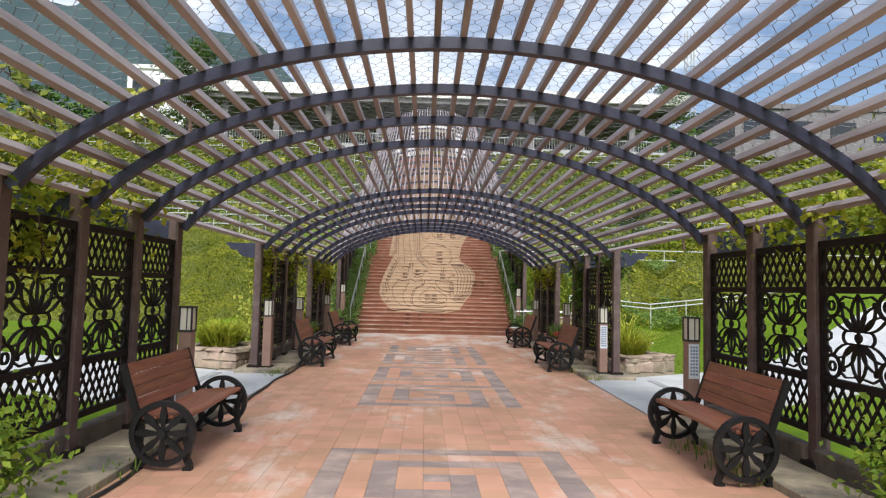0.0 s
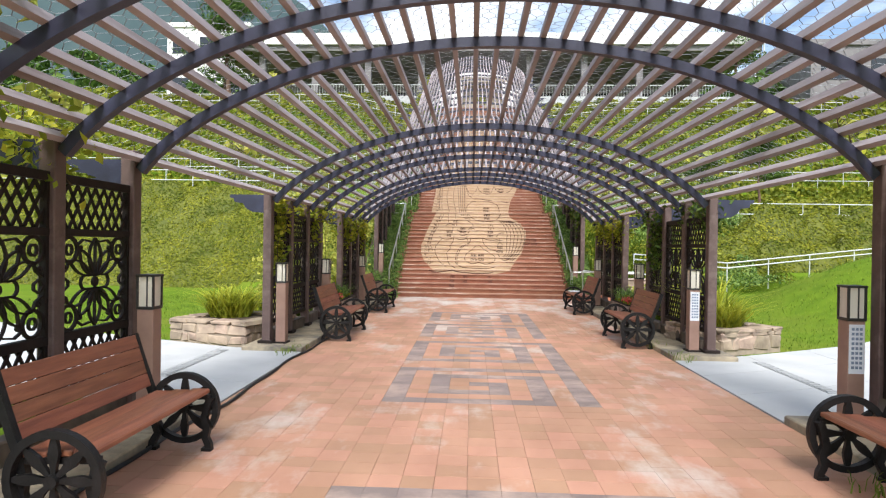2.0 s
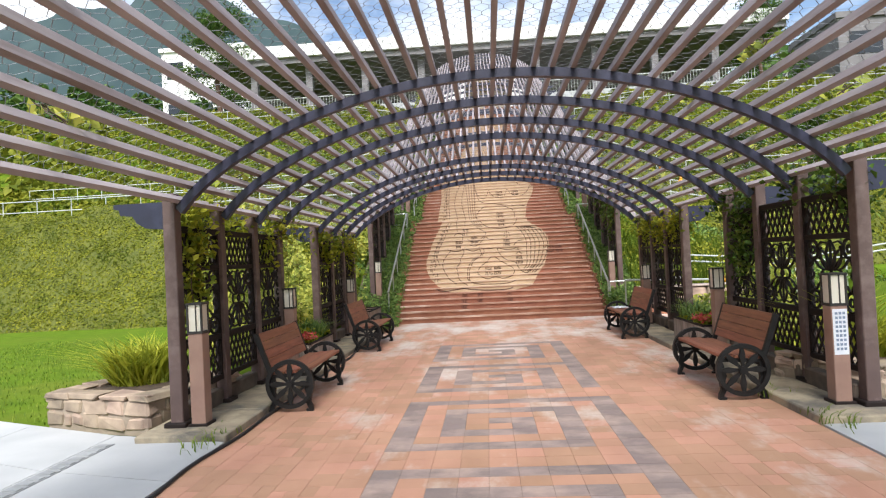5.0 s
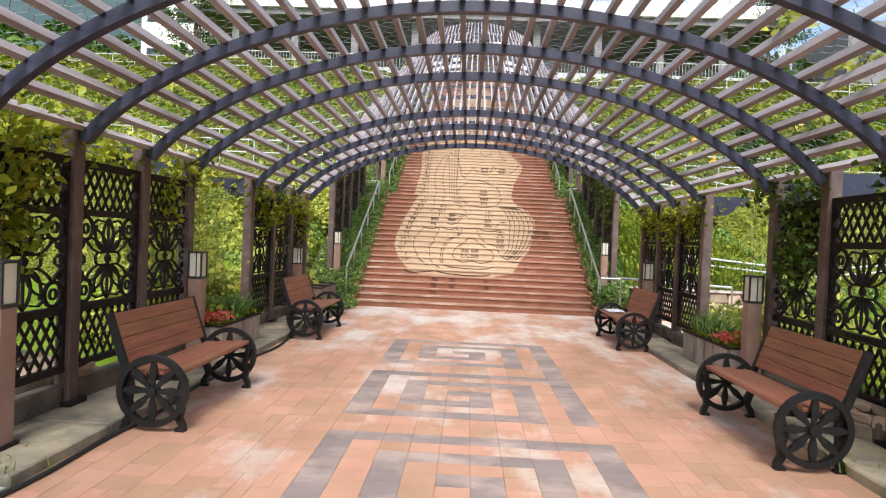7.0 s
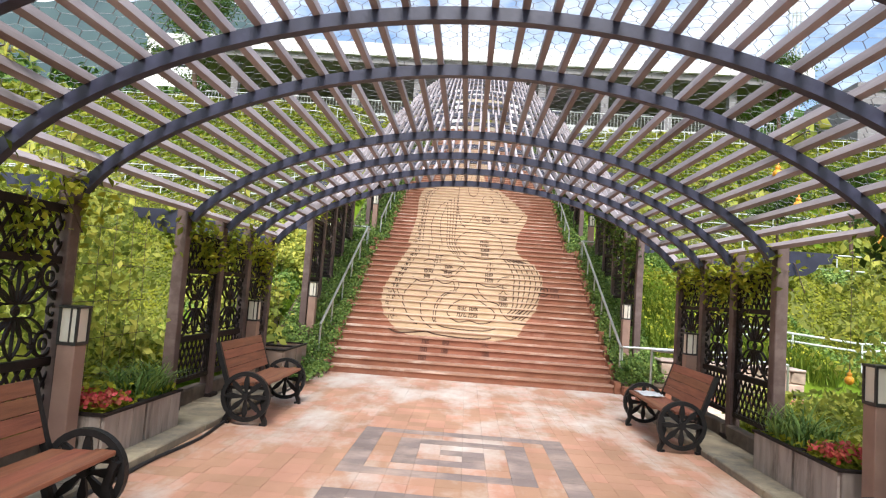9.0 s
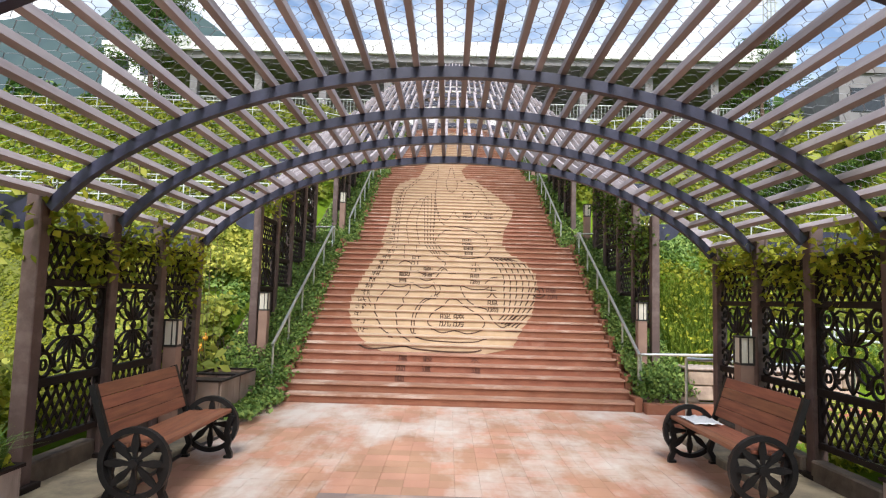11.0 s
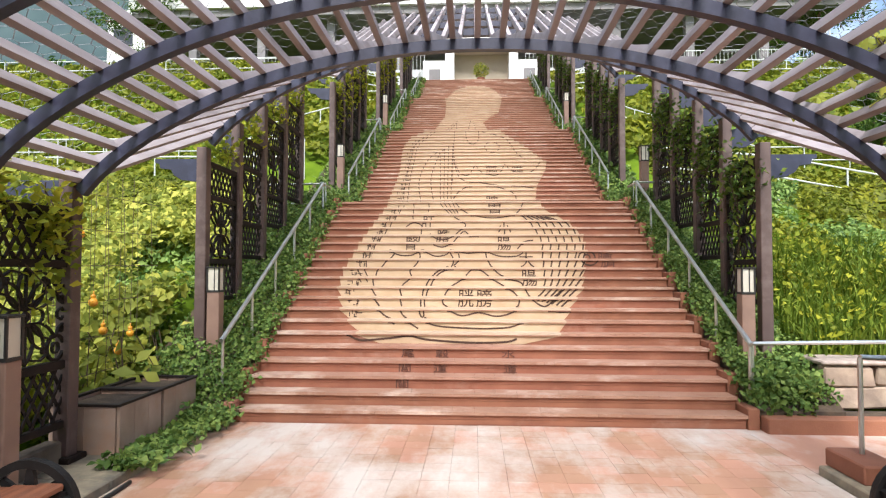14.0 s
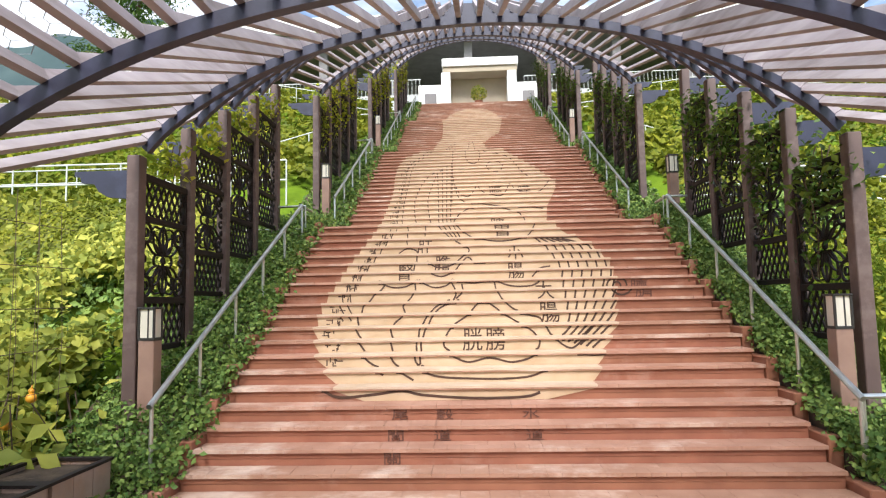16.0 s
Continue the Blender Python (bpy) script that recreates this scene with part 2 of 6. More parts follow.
M_WHITE = material("white_render_wall", (0.78, 0.78, 0.76), (0.70, 0.70, 0.68), scale=1.2, rough=0.8, bump=0.1)
M_DARKROOF = material("dark_roof_soffit", (0.20, 0.19, 0.19), (0.15, 0.14, 0.14), scale=1.5, rough=0.7, bump=0.1)
M_BEIGE = material("beige_wall", (0.42, 0.36, 0.27), (0.36, 0.31, 0.23), scale=1.0, rough=0.8, bump=0.1)
M_DARKGLASS = material("dark_window_glass", (0.03, 0.035, 0.04), rough=0.08, bump=0)
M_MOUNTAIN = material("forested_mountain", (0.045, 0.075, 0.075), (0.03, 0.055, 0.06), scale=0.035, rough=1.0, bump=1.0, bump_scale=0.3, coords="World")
M_WIRE = material("galvanised_wire", (0.33, 0.34, 0.35), rough=0.5, metal=0.6, bump=0)
M_BARK = material("pine_bark", (0.16, 0.095, 0.065), (0.08, 0.05, 0.035), scale=10, rough=0.95, bump=0.8, bump_scale=25)
M_NEEDLE = material("pine_needles", (0.10, 0.18, 0.035), (0.05, 0.10, 0.02), scale=1, rough=0.6, bump=0, island=0.4, transmit=0.2, coords="World")


# ---- mesh helpers ----
def mesh_of(bm, name):
    me = bpy.data.meshes.new(name)
    bm.to_mesh(me)
    bm.free()
    return me


def part(name, bm, mat, parent=None, label="", smooth=False):
    me = mesh_of(bm, name) if isinstance(bm, bmesh.types.BMesh) else bm
    if mat and not me.materials:
        me.materials.append(mat)
    if smooth:
        me.polygons.foreach_set("use_smooth", [True] * len(me.polygons))
    ob = new(name, me)
    if parent:
        ob.parent = parent
    if label:
        ob["label"] = label
    return ob


def thing(name, label, category, group="", at=(0, 0, 0), kind=""):
    ob = new(name)
    ob.location = at
    ob.empty_display_size = 0.1
    return tagged(ob, label, category, group, kind)


def box(bm, x0, x1, y0, y1, z0, z1, m=None, bevel=0.0):
    c = Vector(((x0 + x1) / 2, (y0 + y1) / 2, (z0 + z1) / 2))
    mat = Matrix.Translation(c) @ Matrix.Diagonal((x1 - x0, y1 - y0, z1 - z0, 1))
    if m is not None:
        mat = m @ mat
    r = bmesh.ops.create_cube(bm, size=1.0, matrix=mat)
    if bevel:
        edges = list({e for v in r["verts"] for e in v.link_edges})
        bmesh.ops.bevel(bm, geom=edges, offset=bevel, segments=1, affect='EDGES', profile=0.5)
    return r["verts"]


def boxbm(*a, **k):
    bm = bmesh.new()
    box(bm, *a, **k)
    return bm


def beam(bm, a, b, w, h, up=Vector((0, 0, 1)), bevel=0.0):
    """A box from a to b, w wide and h high."""
    a, b = Vector(a), Vector(b)
    d = b - a
    n = d.length
    y = d.normalized()
    x = y.cross(up).normalized()
    z = x.cross(y)
    m = Matrix((x, y, z)).transposed().to_4x4()
    m.translation = a
    return box(bm, -w / 2, w / 2, 0, n, -h / 2, h / 2, m, bevel)


def tube(bm, pts, r, seg=8):
    """A round bar along pts."""
    pts = [Vector(p) for p in pts]
    rings = []
    for i, p in enumerate(pts):
        d = (pts[min(i + 1, len(pts) - 1)] - pts[max(i - 1, 0)]).normalized()
        ref = Vector((0, 0, 1)) if abs(d.z) < 0.9 else Vector((1, 0, 0))
        x = d.cross(ref).normalized()
        y = d.cross(x)
        rings.append([bm.verts.new(p + r * (math.cos(2 * math.pi * k / seg) * x + math.sin(2 * math.pi * k / seg) * y)) for k in range(seg)])
    for a, b in zip(rings, rings[1:]):
        for k in range(seg):
            bm.faces.new((a[k], a[(k + 1) % seg], b[(k + 1) % seg], b[k]))
    bm.faces.new(rings[0][::-1])
    bm.faces.new(rings[-1])


def ribbon(bm, pts, w, th, frame_m, closed=False):
    """A flat bar of width w and thickness th along 2D points (u, v), laid into space by frame_m (u, v, n columns)."""
    P = [Vector((p[0], p[1])) for p in pts]
    n = len(P)
    rows = []
    for i in range(n):
        if closed:
            d = P[(i + 1) % n] - P[i - 1]
        else:
            d = P[min(i + 1, n - 1)] - P[max(i - 1, 0)]
        d = d.normalized() if d.length > 1e-9 else Vector((1, 0))
        s = Vector((-d.y, d.x)) * (w / 2)
        row = []
        for q, t in ((P[i] + s, th / 2), (P[i] - s, th / 2), (P[i] - s, -th / 2), (P[i] + s, -th / 2)):
            row.append(bm.verts.new(frame_m @ Vector((q.x, q.y, t))))
        rows.append(row)
    pairs = list(zip(rows, rows[1:])) + ([(rows[-1], rows[0])] if closed else [])
    for a, b in pairs:
        for k in range(4):
            bm.faces.new((a[k], b[k], b[(k + 1) % 4], a[(k + 1) % 4]))
    if not closed:
        bm.faces.new(rows[0])
        bm.faces.new(rows[-1][::-1])


def ellipse(cx, cy, a, b, n=20, rot=0.0, start=0.0, end=2 * math.pi, closed=True):
    out = []
    k = n if closed else n - 1
    for i in range(n):
        t = start + (end - start) * i / k
        x, y = a * math.cos(t), b * math.sin(t)
        out.append((cx + x * math.cos(rot) - y * math.sin(rot), cy + x * math.sin(rot) + y * math.cos(rot)))
    return out


def petal(cx, cy, length, width, rot, n=9):
    """A pointed loop from (cx, cy) outwards."""
    out = []
    for i in range(n):
        t = i / (n - 1)
        out.append((t * length, width / 2 * math.sin(math.pi * t) ** 0.8))
    for i in range(n - 2, 0, -1):
        t = i / (n - 1)
        out.append((t * length, -width / 2 * math.sin(math.pi * t) ** 0.8))
    return [(cx + x * math.cos(rot) - y * math.sin(rot), cy + x * math.sin(rot) + y * math.cos(rot)) for x, y in out]


rng = np.random.default_rng(7)


def leaf_mesh(name, centres, size, normals=None, jitter=0.35, aspect=0.6, spread=0.9):
    """One mesh of many small folded leaves about the given centres."""
    c = np.asarray(centres, float)
    n = len(c)
    s = size * (1 + jitter * rng.uniform(-1, 1, n))[:, None]
    if normals is None:
        nn = rng.normal(size=(n, 3))
        nn[:, 2] = np.abs(nn[:, 2]) + 0.3
    else:
        nn = np.asarray(normals, float) + spread * rng.normal(size=(n, 3))
    nn /= np.linalg.norm(nn, axis=1)[:, None]
    u = np.cross(nn, rng.normal(size=(n, 3)))
    u /= np.linalg.norm(u, axis=1)[:, None]
    v = np.cross(nn, u)
    tip, base = c + u * s, c - u * s
    l = c + v * s * aspect + nn * s * 0.25
    r = c - v * s * aspect + nn * s * 0.25
    verts = np.stack([base, l, tip, r], 1).reshape(-1, 3)
    me = bpy.data.meshes.new(name)
    me.vertices.add(4 * n)
    me.vertices.foreach_set("co", verts.ravel())
    i = np.arange(n) * 4
    tri = np.stack([i, i + 2, i + 1, i, i + 3, i + 2], 1).reshape(-1)
    me.loops.add(6 * n)
    me.loops.foreach_set("vertex_index", tri.astype(np.int32))
    me.polygons.add(2 * n)
    me.polygons.foreach_set("loop_start", np.arange(2 * n, dtype=np.int32) * 3)
    me.update(calc_edges=True)
    return me


def blade_mesh(name, roots, height, width, lean=0.5, bend=0.5):
    """One mesh of many grass blades: each a bent three-vertex-wide strip."""
    c = np.asarray(roots, float)
    n = len(c)
    h = height * (1 + 0.4 * rng.uniform(-1, 1, n))[:, None]
    a = rng.uniform(0, 2 * math.pi, n)
    d = np.stack([np.cos(a), np.sin(a), np.zeros(n)], 1)
    side = np.stack([-np.sin(a), np.cos(a), np.zeros(n)], 1) * width
    up = np.array([0, 0, 1.0])
    k = lean * rng.uniform(0.2, 1, n)[:, None]
    mid = c + up * h * 0.6 + d * h * k * 0.4
    top = c + up * h * (1 - bend * k * 0.5) + d * h * k * (1 + bend)
    verts = np.stack([c - side, c + side, mid - side * 0.8, mid + side * 0.8, top], 1).reshape(-1, 3)
    me = bpy.data.meshes.new(name)
    me.vertices.add(5 * n)
    me.vertices.foreach_set("co", verts.ravel())
    i = np.arange(n) * 5
    tri = np.stack([i, i + 1, i + 3, i, i + 3, i + 2, i + 2, i + 3, i + 4], 1).reshape(-1)
    me.loops.add(9 * n)
    me.loops.foreach_set("vertex_index", tri.astype(np.int32))
    me.polygons.add(3 * n)
    me.polygons.foreach_set("loop_start", np.arange(3 * n, dtype=np.int32) * 3)
    me.update(calc_edges=True)
    return me


# ---- plan ----
CX = 0.25                       # middle of the walk
XL, XR = -3.1, 3.6              # post lines
FLOOR_L, FLOOR_R = -2.45, 2.95  # edges of the clay paving
STAIR_Y, RISER, TREAD, STEPS, PERIOD = 21.15, 0.139, 0.25, 21, 6.75
STAIR_L, STAIR_R = -2.33, 3.0
POSTS_FLAT = [4.45, 5.5, 6.55, 7.6, 11.4, 12.45, 13.5, 14.5, 16.5, 17.55, 18.55, 19.55]
BAYS_FLAT = [(0, 1), (1, 2), (2, 3), (4, 5), (5, 6), (6, 7), (8, 9), (9, 10), (10, 11)]
POST_STAIR = [22.0, 23.05, 24.05, 25.1, 26.1]
SLOPE = 0.535                   # of rails, posts and banks


def bank(y):
    """Height of the made slope beside the stairs."""
    y0 = y - STAIR_Y
    if y0 < 0:
        return 0.0
    k = min(int(y0 // PERIOD), 3)
    r = y0 - k * PERIOD
    return k * STEPS * RISER + min(r * SLOPE + 0.12, STEPS * RISER)


def smooth(a, b, x):
    t = max(0.0, min(1.0, (x - a) / (b - a)))
    return t * t * (3 - 2 * t)


def ground_z(x, y):
    """Lawn, hedge bank, terrace and hill."""
    d = abs(x - CX)
    near = 1 - (smooth(5.0, 8.2, d) if x < CX else smooth(5.5, 9.0, d))   # bank along the stairs
    side = bank(y)
    if x < CX:
        out = 3.9 * smooth(24.0, 29.0, y) if y < 31 else 3.9
        out += 8.3 * smooth(32.0, 47.0, y)
    else:
        out = 0.10 * max(0, d - 6) * (1 - smooth(20, 26, y)) + 1.25 * smooth(5.6, 11.5, d) * smooth(12.0, 18.0, y) * (1 - smooth(18.5, 22.0, y))
        out += 0.85 * smooth(22.8, 24.6, y) + 1.75 * smooth(25.2, 27.5, y) + 0.8 * smooth(29.0, 31.0, y) + 8.4 * smooth(32, 47, y)
    z = near * side + (1 - near) * out
    return z + 14 * smooth(60, 120, y) + 10 * smooth(30, 90, d - 10) * smooth(0, 60, y)


RISE = 1.285                    # of the arches over their springing


def arch_curve(n=49):
    """Half-round basket arch: x from the middle, height over the springing."""
    out = []
    for i in range(n):
        x = -3.26 + 6.52 * i / (n - 1)
        e = math.sqrt(max(0, 1 - (x / 3.33) ** 2))
        R = 4.92
        c = (math.sqrt(R * R - x * x) - (R - 1.2)) / 1.2
        out.append((x, RISE * (0.5 * e + 0.5 * c)))
    return out


SPRING = 2.14
ARCH = arch_curve()

# ---- setting: ground ----
def make_ground():
    bm = bmesh.new()
    xs = sorted(set([-400, -200, -120, -80, -60, -45] + [-34 + i for i in range(0, 27)] + [-7.5, -7, -6.4, -5.8, -5.2, -4.6, -4, -3.35, 3.85, 4.4, 5, 5.6, 6.2, 6.8, 7.4] + [8 + i for i in range(0, 27)] + [45, 60, 80, 120, 200, 400]))
    ys = sorted(set([-300, -120, -60, -30, -15, -8] + [0.5 * i for i in range(-10, 140)] + [75, 80, 90, 105, 120, 160, 250, 500]))
    grid = []
    for y in ys:
        row = []
        for x in xs:
            z = ground_z(x, y) - 0.05 + 0.03 * noise.noise((x * 0.4, y * 0.4, 0)) * (0 if abs(x - CX) < 4.5 else 1)
            if 3.8 < x < 8 and 18.9 < y < 21.9:
                z = -0.1
            if -3.4 < x < 3.9:
                z = min(z, -0.12) if y < STAIR_Y + 0.4 else z - 0.3
            row.append(bm.verts.new((x, y, z)))
        grid.append(row)
    for j in range(len(ys) - 1):
        for i in range(len(xs) - 1):
            bm.faces.new((grid[j][i], grid[j][i + 1], grid[j + 1][i + 1], grid[j + 1][i]))
    ob = part("ground", bm, M_LAWN, smooth=True)
    return tagged(ob, "mown green lawn rising into a hillside", "lawn", kind="structure")


ground = make_ground()

# bed under the pavers
floor = tagged(part("floor", boxbm(FLOOR_L, FLOOR_R, -6, STAIR_Y, -0.14, -0.012), M_JOINT), "terracotta clay pavers with grey rectangular frames", "paving", kind="structure")

# kerb strips with the posts, and pale crossing paths
for side, x0, x1 in (("left", -3.36, FLOOR_L), ("right", FLOOR_R, 3.86)):
    for y0, y1 in ((-6, 7.95), (11.0, STAIR_Y if x0 < 0 else 19.78)):
        bm = bmesh.new()
        n = int((y1 - y0) / 1.0)
        for i in range(n):
            a, b = y0 + (y1 - y0) * i / n, y0 + (y1 - y0) * (i + 1) / n
            box(bm, x0 + 0.004, x1 - 0.004, a + 0.003, b - 0.003, -0.12, 0.075 + 0.006 * math.sin(i * 2.3), bevel=0.012)
        tagged(part("kerb", bm, M_KERB), "stained yellowish concrete kerb strip under the posts", "kerb", kind="structure")
def path_far(x):
    """Far edge of the crossing path, which widens away from the pergola."""
    return 10.98 + (0.40 * max(0, -2.9 - x) if x < CX else 0.55 * max(0, x - 3.2))


def path_near(x):
    return 7.96 + (0.35 * max(0, -2.9 - x) if x < CX else 0.52 * max(0, x - 3.2))


for x0, x1 in ((-14, FLOOR_L - 0.003), (FLOOR_R + 0.003, 14)):
    bm = bmesh.new()
    n = 9
    for i in range(n):
        a, b = x0 + (x1 - x0) * i / n + 0.004, x0 + (x1 - x0) * (i + 1) / n - 0.004
        for f0, f1 in ((0.0, 0.33), (0.333, 0.663), (0.666, 1.0)):
            top = []
            for x, f in ((a, f0), (b, f0), (b, f1), (a, f1)):
                y = path_near(x) + (path_far(x) - path_near(x)) * f
                top.append(Vector((x, y, ground_z(x, y) + 0.015)))
            up = [bm.verts.new(v) for v in top]
            dn = [bm.verts.new(v - Vector((0, 0, 0.14))) for v in top]
            bm.faces.new(up)
            for k in range(4):
                j = (k + 1) % 4
                bm.faces.new((up[j], up[k], dn[k], dn[j]))
    tagged(part("pavement", bm, M_CONCRETE), "pale grey concrete slabs of the crossing path", "path", kind="structure")
    # drain strip across the slabs
    bm = bmesh.new()
    xa = -3.62 if x0 < 0 else 4.12
    for k in range(15):
        box(bm, xa - 0.06, xa + 0.06, 9.2 + k * 0.12, 9.27 + k * 0.12, 0.0, 0.03)
    box(bm, xa - 0.075, xa + 0.075, 9.15, 11.0, -0.02, 0.022)
    tagged(part("drain_grate", bm, M_GRATE), "grey slotted drain grate in the path", "drain", kind="structure")


# ---- stairs ----
def step_bounds(k):
    """Flight k: base y and base z."""
    return STAIR_Y + k * PERIOD, k * STEPS * RISER


stairs = thing("stairs", "wide flight of red clay steps with a tan figure inlay", "stairs", kind="structure")
def riser_bm(depth):
    bm = boxbm(STAIR_L, STAIR_R, 0.018, depth, -0.35, -0.034)
    box(bm, STAIR_L, STAIR_R, 0.010, 0.018, -0.079, -0.036)
    box(bm, STAIR_L, STAIR_R, 0.013, 0.018, -0.139, -0.085)
    return bm


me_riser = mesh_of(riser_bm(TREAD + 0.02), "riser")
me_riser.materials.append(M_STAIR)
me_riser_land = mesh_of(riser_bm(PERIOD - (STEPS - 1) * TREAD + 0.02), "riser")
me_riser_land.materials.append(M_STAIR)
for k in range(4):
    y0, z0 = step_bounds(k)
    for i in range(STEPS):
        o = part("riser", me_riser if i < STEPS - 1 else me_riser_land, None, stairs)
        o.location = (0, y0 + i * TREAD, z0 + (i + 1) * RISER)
def tile_row(depth, seed):
    """A row of nosing tiles with open joints, and the tread slab behind them."""
    bm = bmesh.new()
    n = 46
    r = random.Random(seed)
    w = (STAIR_R - STAIR_L + 0.02) / n
    for i in range(n):
        a = STAIR_L - 0.01 + i * w
        d = r.uniform(-0.0012, 0.0012)
        box(bm, a + 0.0015, a + w - 0.0015, -0.018 + d, 0.118, -0.032, d)
    m = 23
    w = (STAIR_R - STAIR_L + 0.02) / m
    for i in range(m):
        a = STAIR_L - 0.01 + i * w
        box(bm, a + 0.0015, a + w - 0.0015, 0.122, depth, -0.032, r.uniform(-0.0015, 0.0008))
    return bm


me_treads = []
for k in range(3):
    me = mesh_of(tile_row(TREAD + 0.01, k), "tread")
    me.materials.append(M_TREAD)
    me_treads.append(me)
me_land = mesh_of(tile_row(PERIOD - (STEPS - 1) * TREAD + 0.01, 9), "landing")
me_land.materials.append(M_TREAD)
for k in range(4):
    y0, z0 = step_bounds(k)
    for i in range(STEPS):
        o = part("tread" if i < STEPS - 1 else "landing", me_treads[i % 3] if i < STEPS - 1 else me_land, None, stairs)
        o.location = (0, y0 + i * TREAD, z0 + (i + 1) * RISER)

# stepped brick edging at both sides of the stairs
for xs, nm in ((STAIR_L - 0.13, "l"), (STAIR_R + 0.01, "r")):
    bm = bmesh.new()
    for k in range(4):
        y0, z0 = step_bounds(k)
        for i in range(0, STEPS, 2):
            ya = y0 + i * TREAD - 0.02
            yb = ya + 2 * TREAD if i < STEPS - 2 else y0 + PERIOD - 0.02
            box(bm, xs, xs + 0.12, ya, yb - 0.004, z0 + i * RISER - 0.5, z0 + (i + 1) * RISER + 0.075, bevel=0.01)
    tagged(part("stair_edging", bm, M_STAIR), "red brick stepped edging of the stairs", "edging", kind="structure")


# ---- pergola ----
pergola = thing("pergola", "long vaulted pergola of brown steel posts and navy arches", "pergola")
me_post = mesh_of(boxbm(-0.065, 0.065, -0.065, 0.065, 0, 2.36, bevel=0.008), "post")
me_post.materials.append(M_POST)
me_post_tall = mesh_of(boxbm(-0.065, 0.065, -0.065, 0.065, -0.3, 2.42, bevel=0.008), "post")
me_post_tall.materials.append(M_POST)
me_foot = mesh_of(boxbm(-0.115, 0.115, -0.115, 0.115, 0, 0.05, bevel=0.008), "foot_plate")
me_foot.materials.append(M_LATTICE)


def bracket_bm(s):
    """Curved outrigger under the eaves, pointing to side s."""
    pts = [(0.06, 2.28), (0.60, 2.28), (0.60, 2.235), (0.545, 2.22), (0.53, 2.165), (0.40, 2.15), (0.36, 2.08), (0.26, 2.02), (0.06, 2.0)]
    b = bmesh.new()
    f = [b.verts.new((s * x, -0.03, z)) for x, z in pts]
    g = [b.verts.new((s * x, 0.03, z)) for x, z in pts]
    b.faces.new(f if s > 0 else f[::-1])
    b.faces.new(g[::-1] if s > 0 else g)
    for i in range(len(pts)):
        j = (i + 1) % len(pts)
        b.faces.new((f[i], g[i], g[j], f[j]) if s > 0 else (f[j], g[j], g[i], f[i]))
    return b


me_brl = mesh_of(bracket_bm(-1), "bracket")
me_brl.materials.append(M_ARCH)
me_brr = mesh_of(bracket_bm(1), "bracket")
me_brr.materials.append(M_ARCH)
bm = bmesh.new()
ribbon(bm, [(x, z) for x, z in ARCH], 0.088, 0.075, Matrix(((1, 0, 0), (0, 0, 1), (0, 1, 0))))
me_arch = mesh_of(bm, "arch")
me_arch.materials.append(M_ARCH)

# lattice panel, in its own frame: u along the walk 0..1, z up, one bay wide
PANEL_W = 0.93


def lattice_band(bm, w, z0, z1, pitch, lean, bar, th, m):
    """Crossing diagonal bars clipped to a rectangle."""
    h = z1 - z0
    run = h / lean
    for sgn in (1, -1):
        k = -run - pitch
        while k < w + run:
            a, b = (k, 0.0), (k + run, h)
            if sgn < 0:
                a, b = (k + run, 0.0), (k, h)
            t0, t1 = 0.0, 1.0
            dx = b[0] - a[0]
            for lim, s in ((0, 1), (w, -1)):
                da, db = s * (a[0] - lim), s * (b[0] - lim)
                if da < 0 and db < 0:
                    t0 = 2
                elif da < 0:
                    t0 = max(t0, da / (da - db))
                elif db < 0:
                    t1 = min(t1, da / (da - db))
            if t1 - t0 > 0.04:
                pa = (a[0] + dx * t0, z0 + h * t0)
                pb = (a[0] + dx * t1, z0 + h * t1)
                ribbon(bm, [pa, pb], bar, th, m @ Matrix.Translation((0, 0, 0.004 * sgn)))
            k += pitch


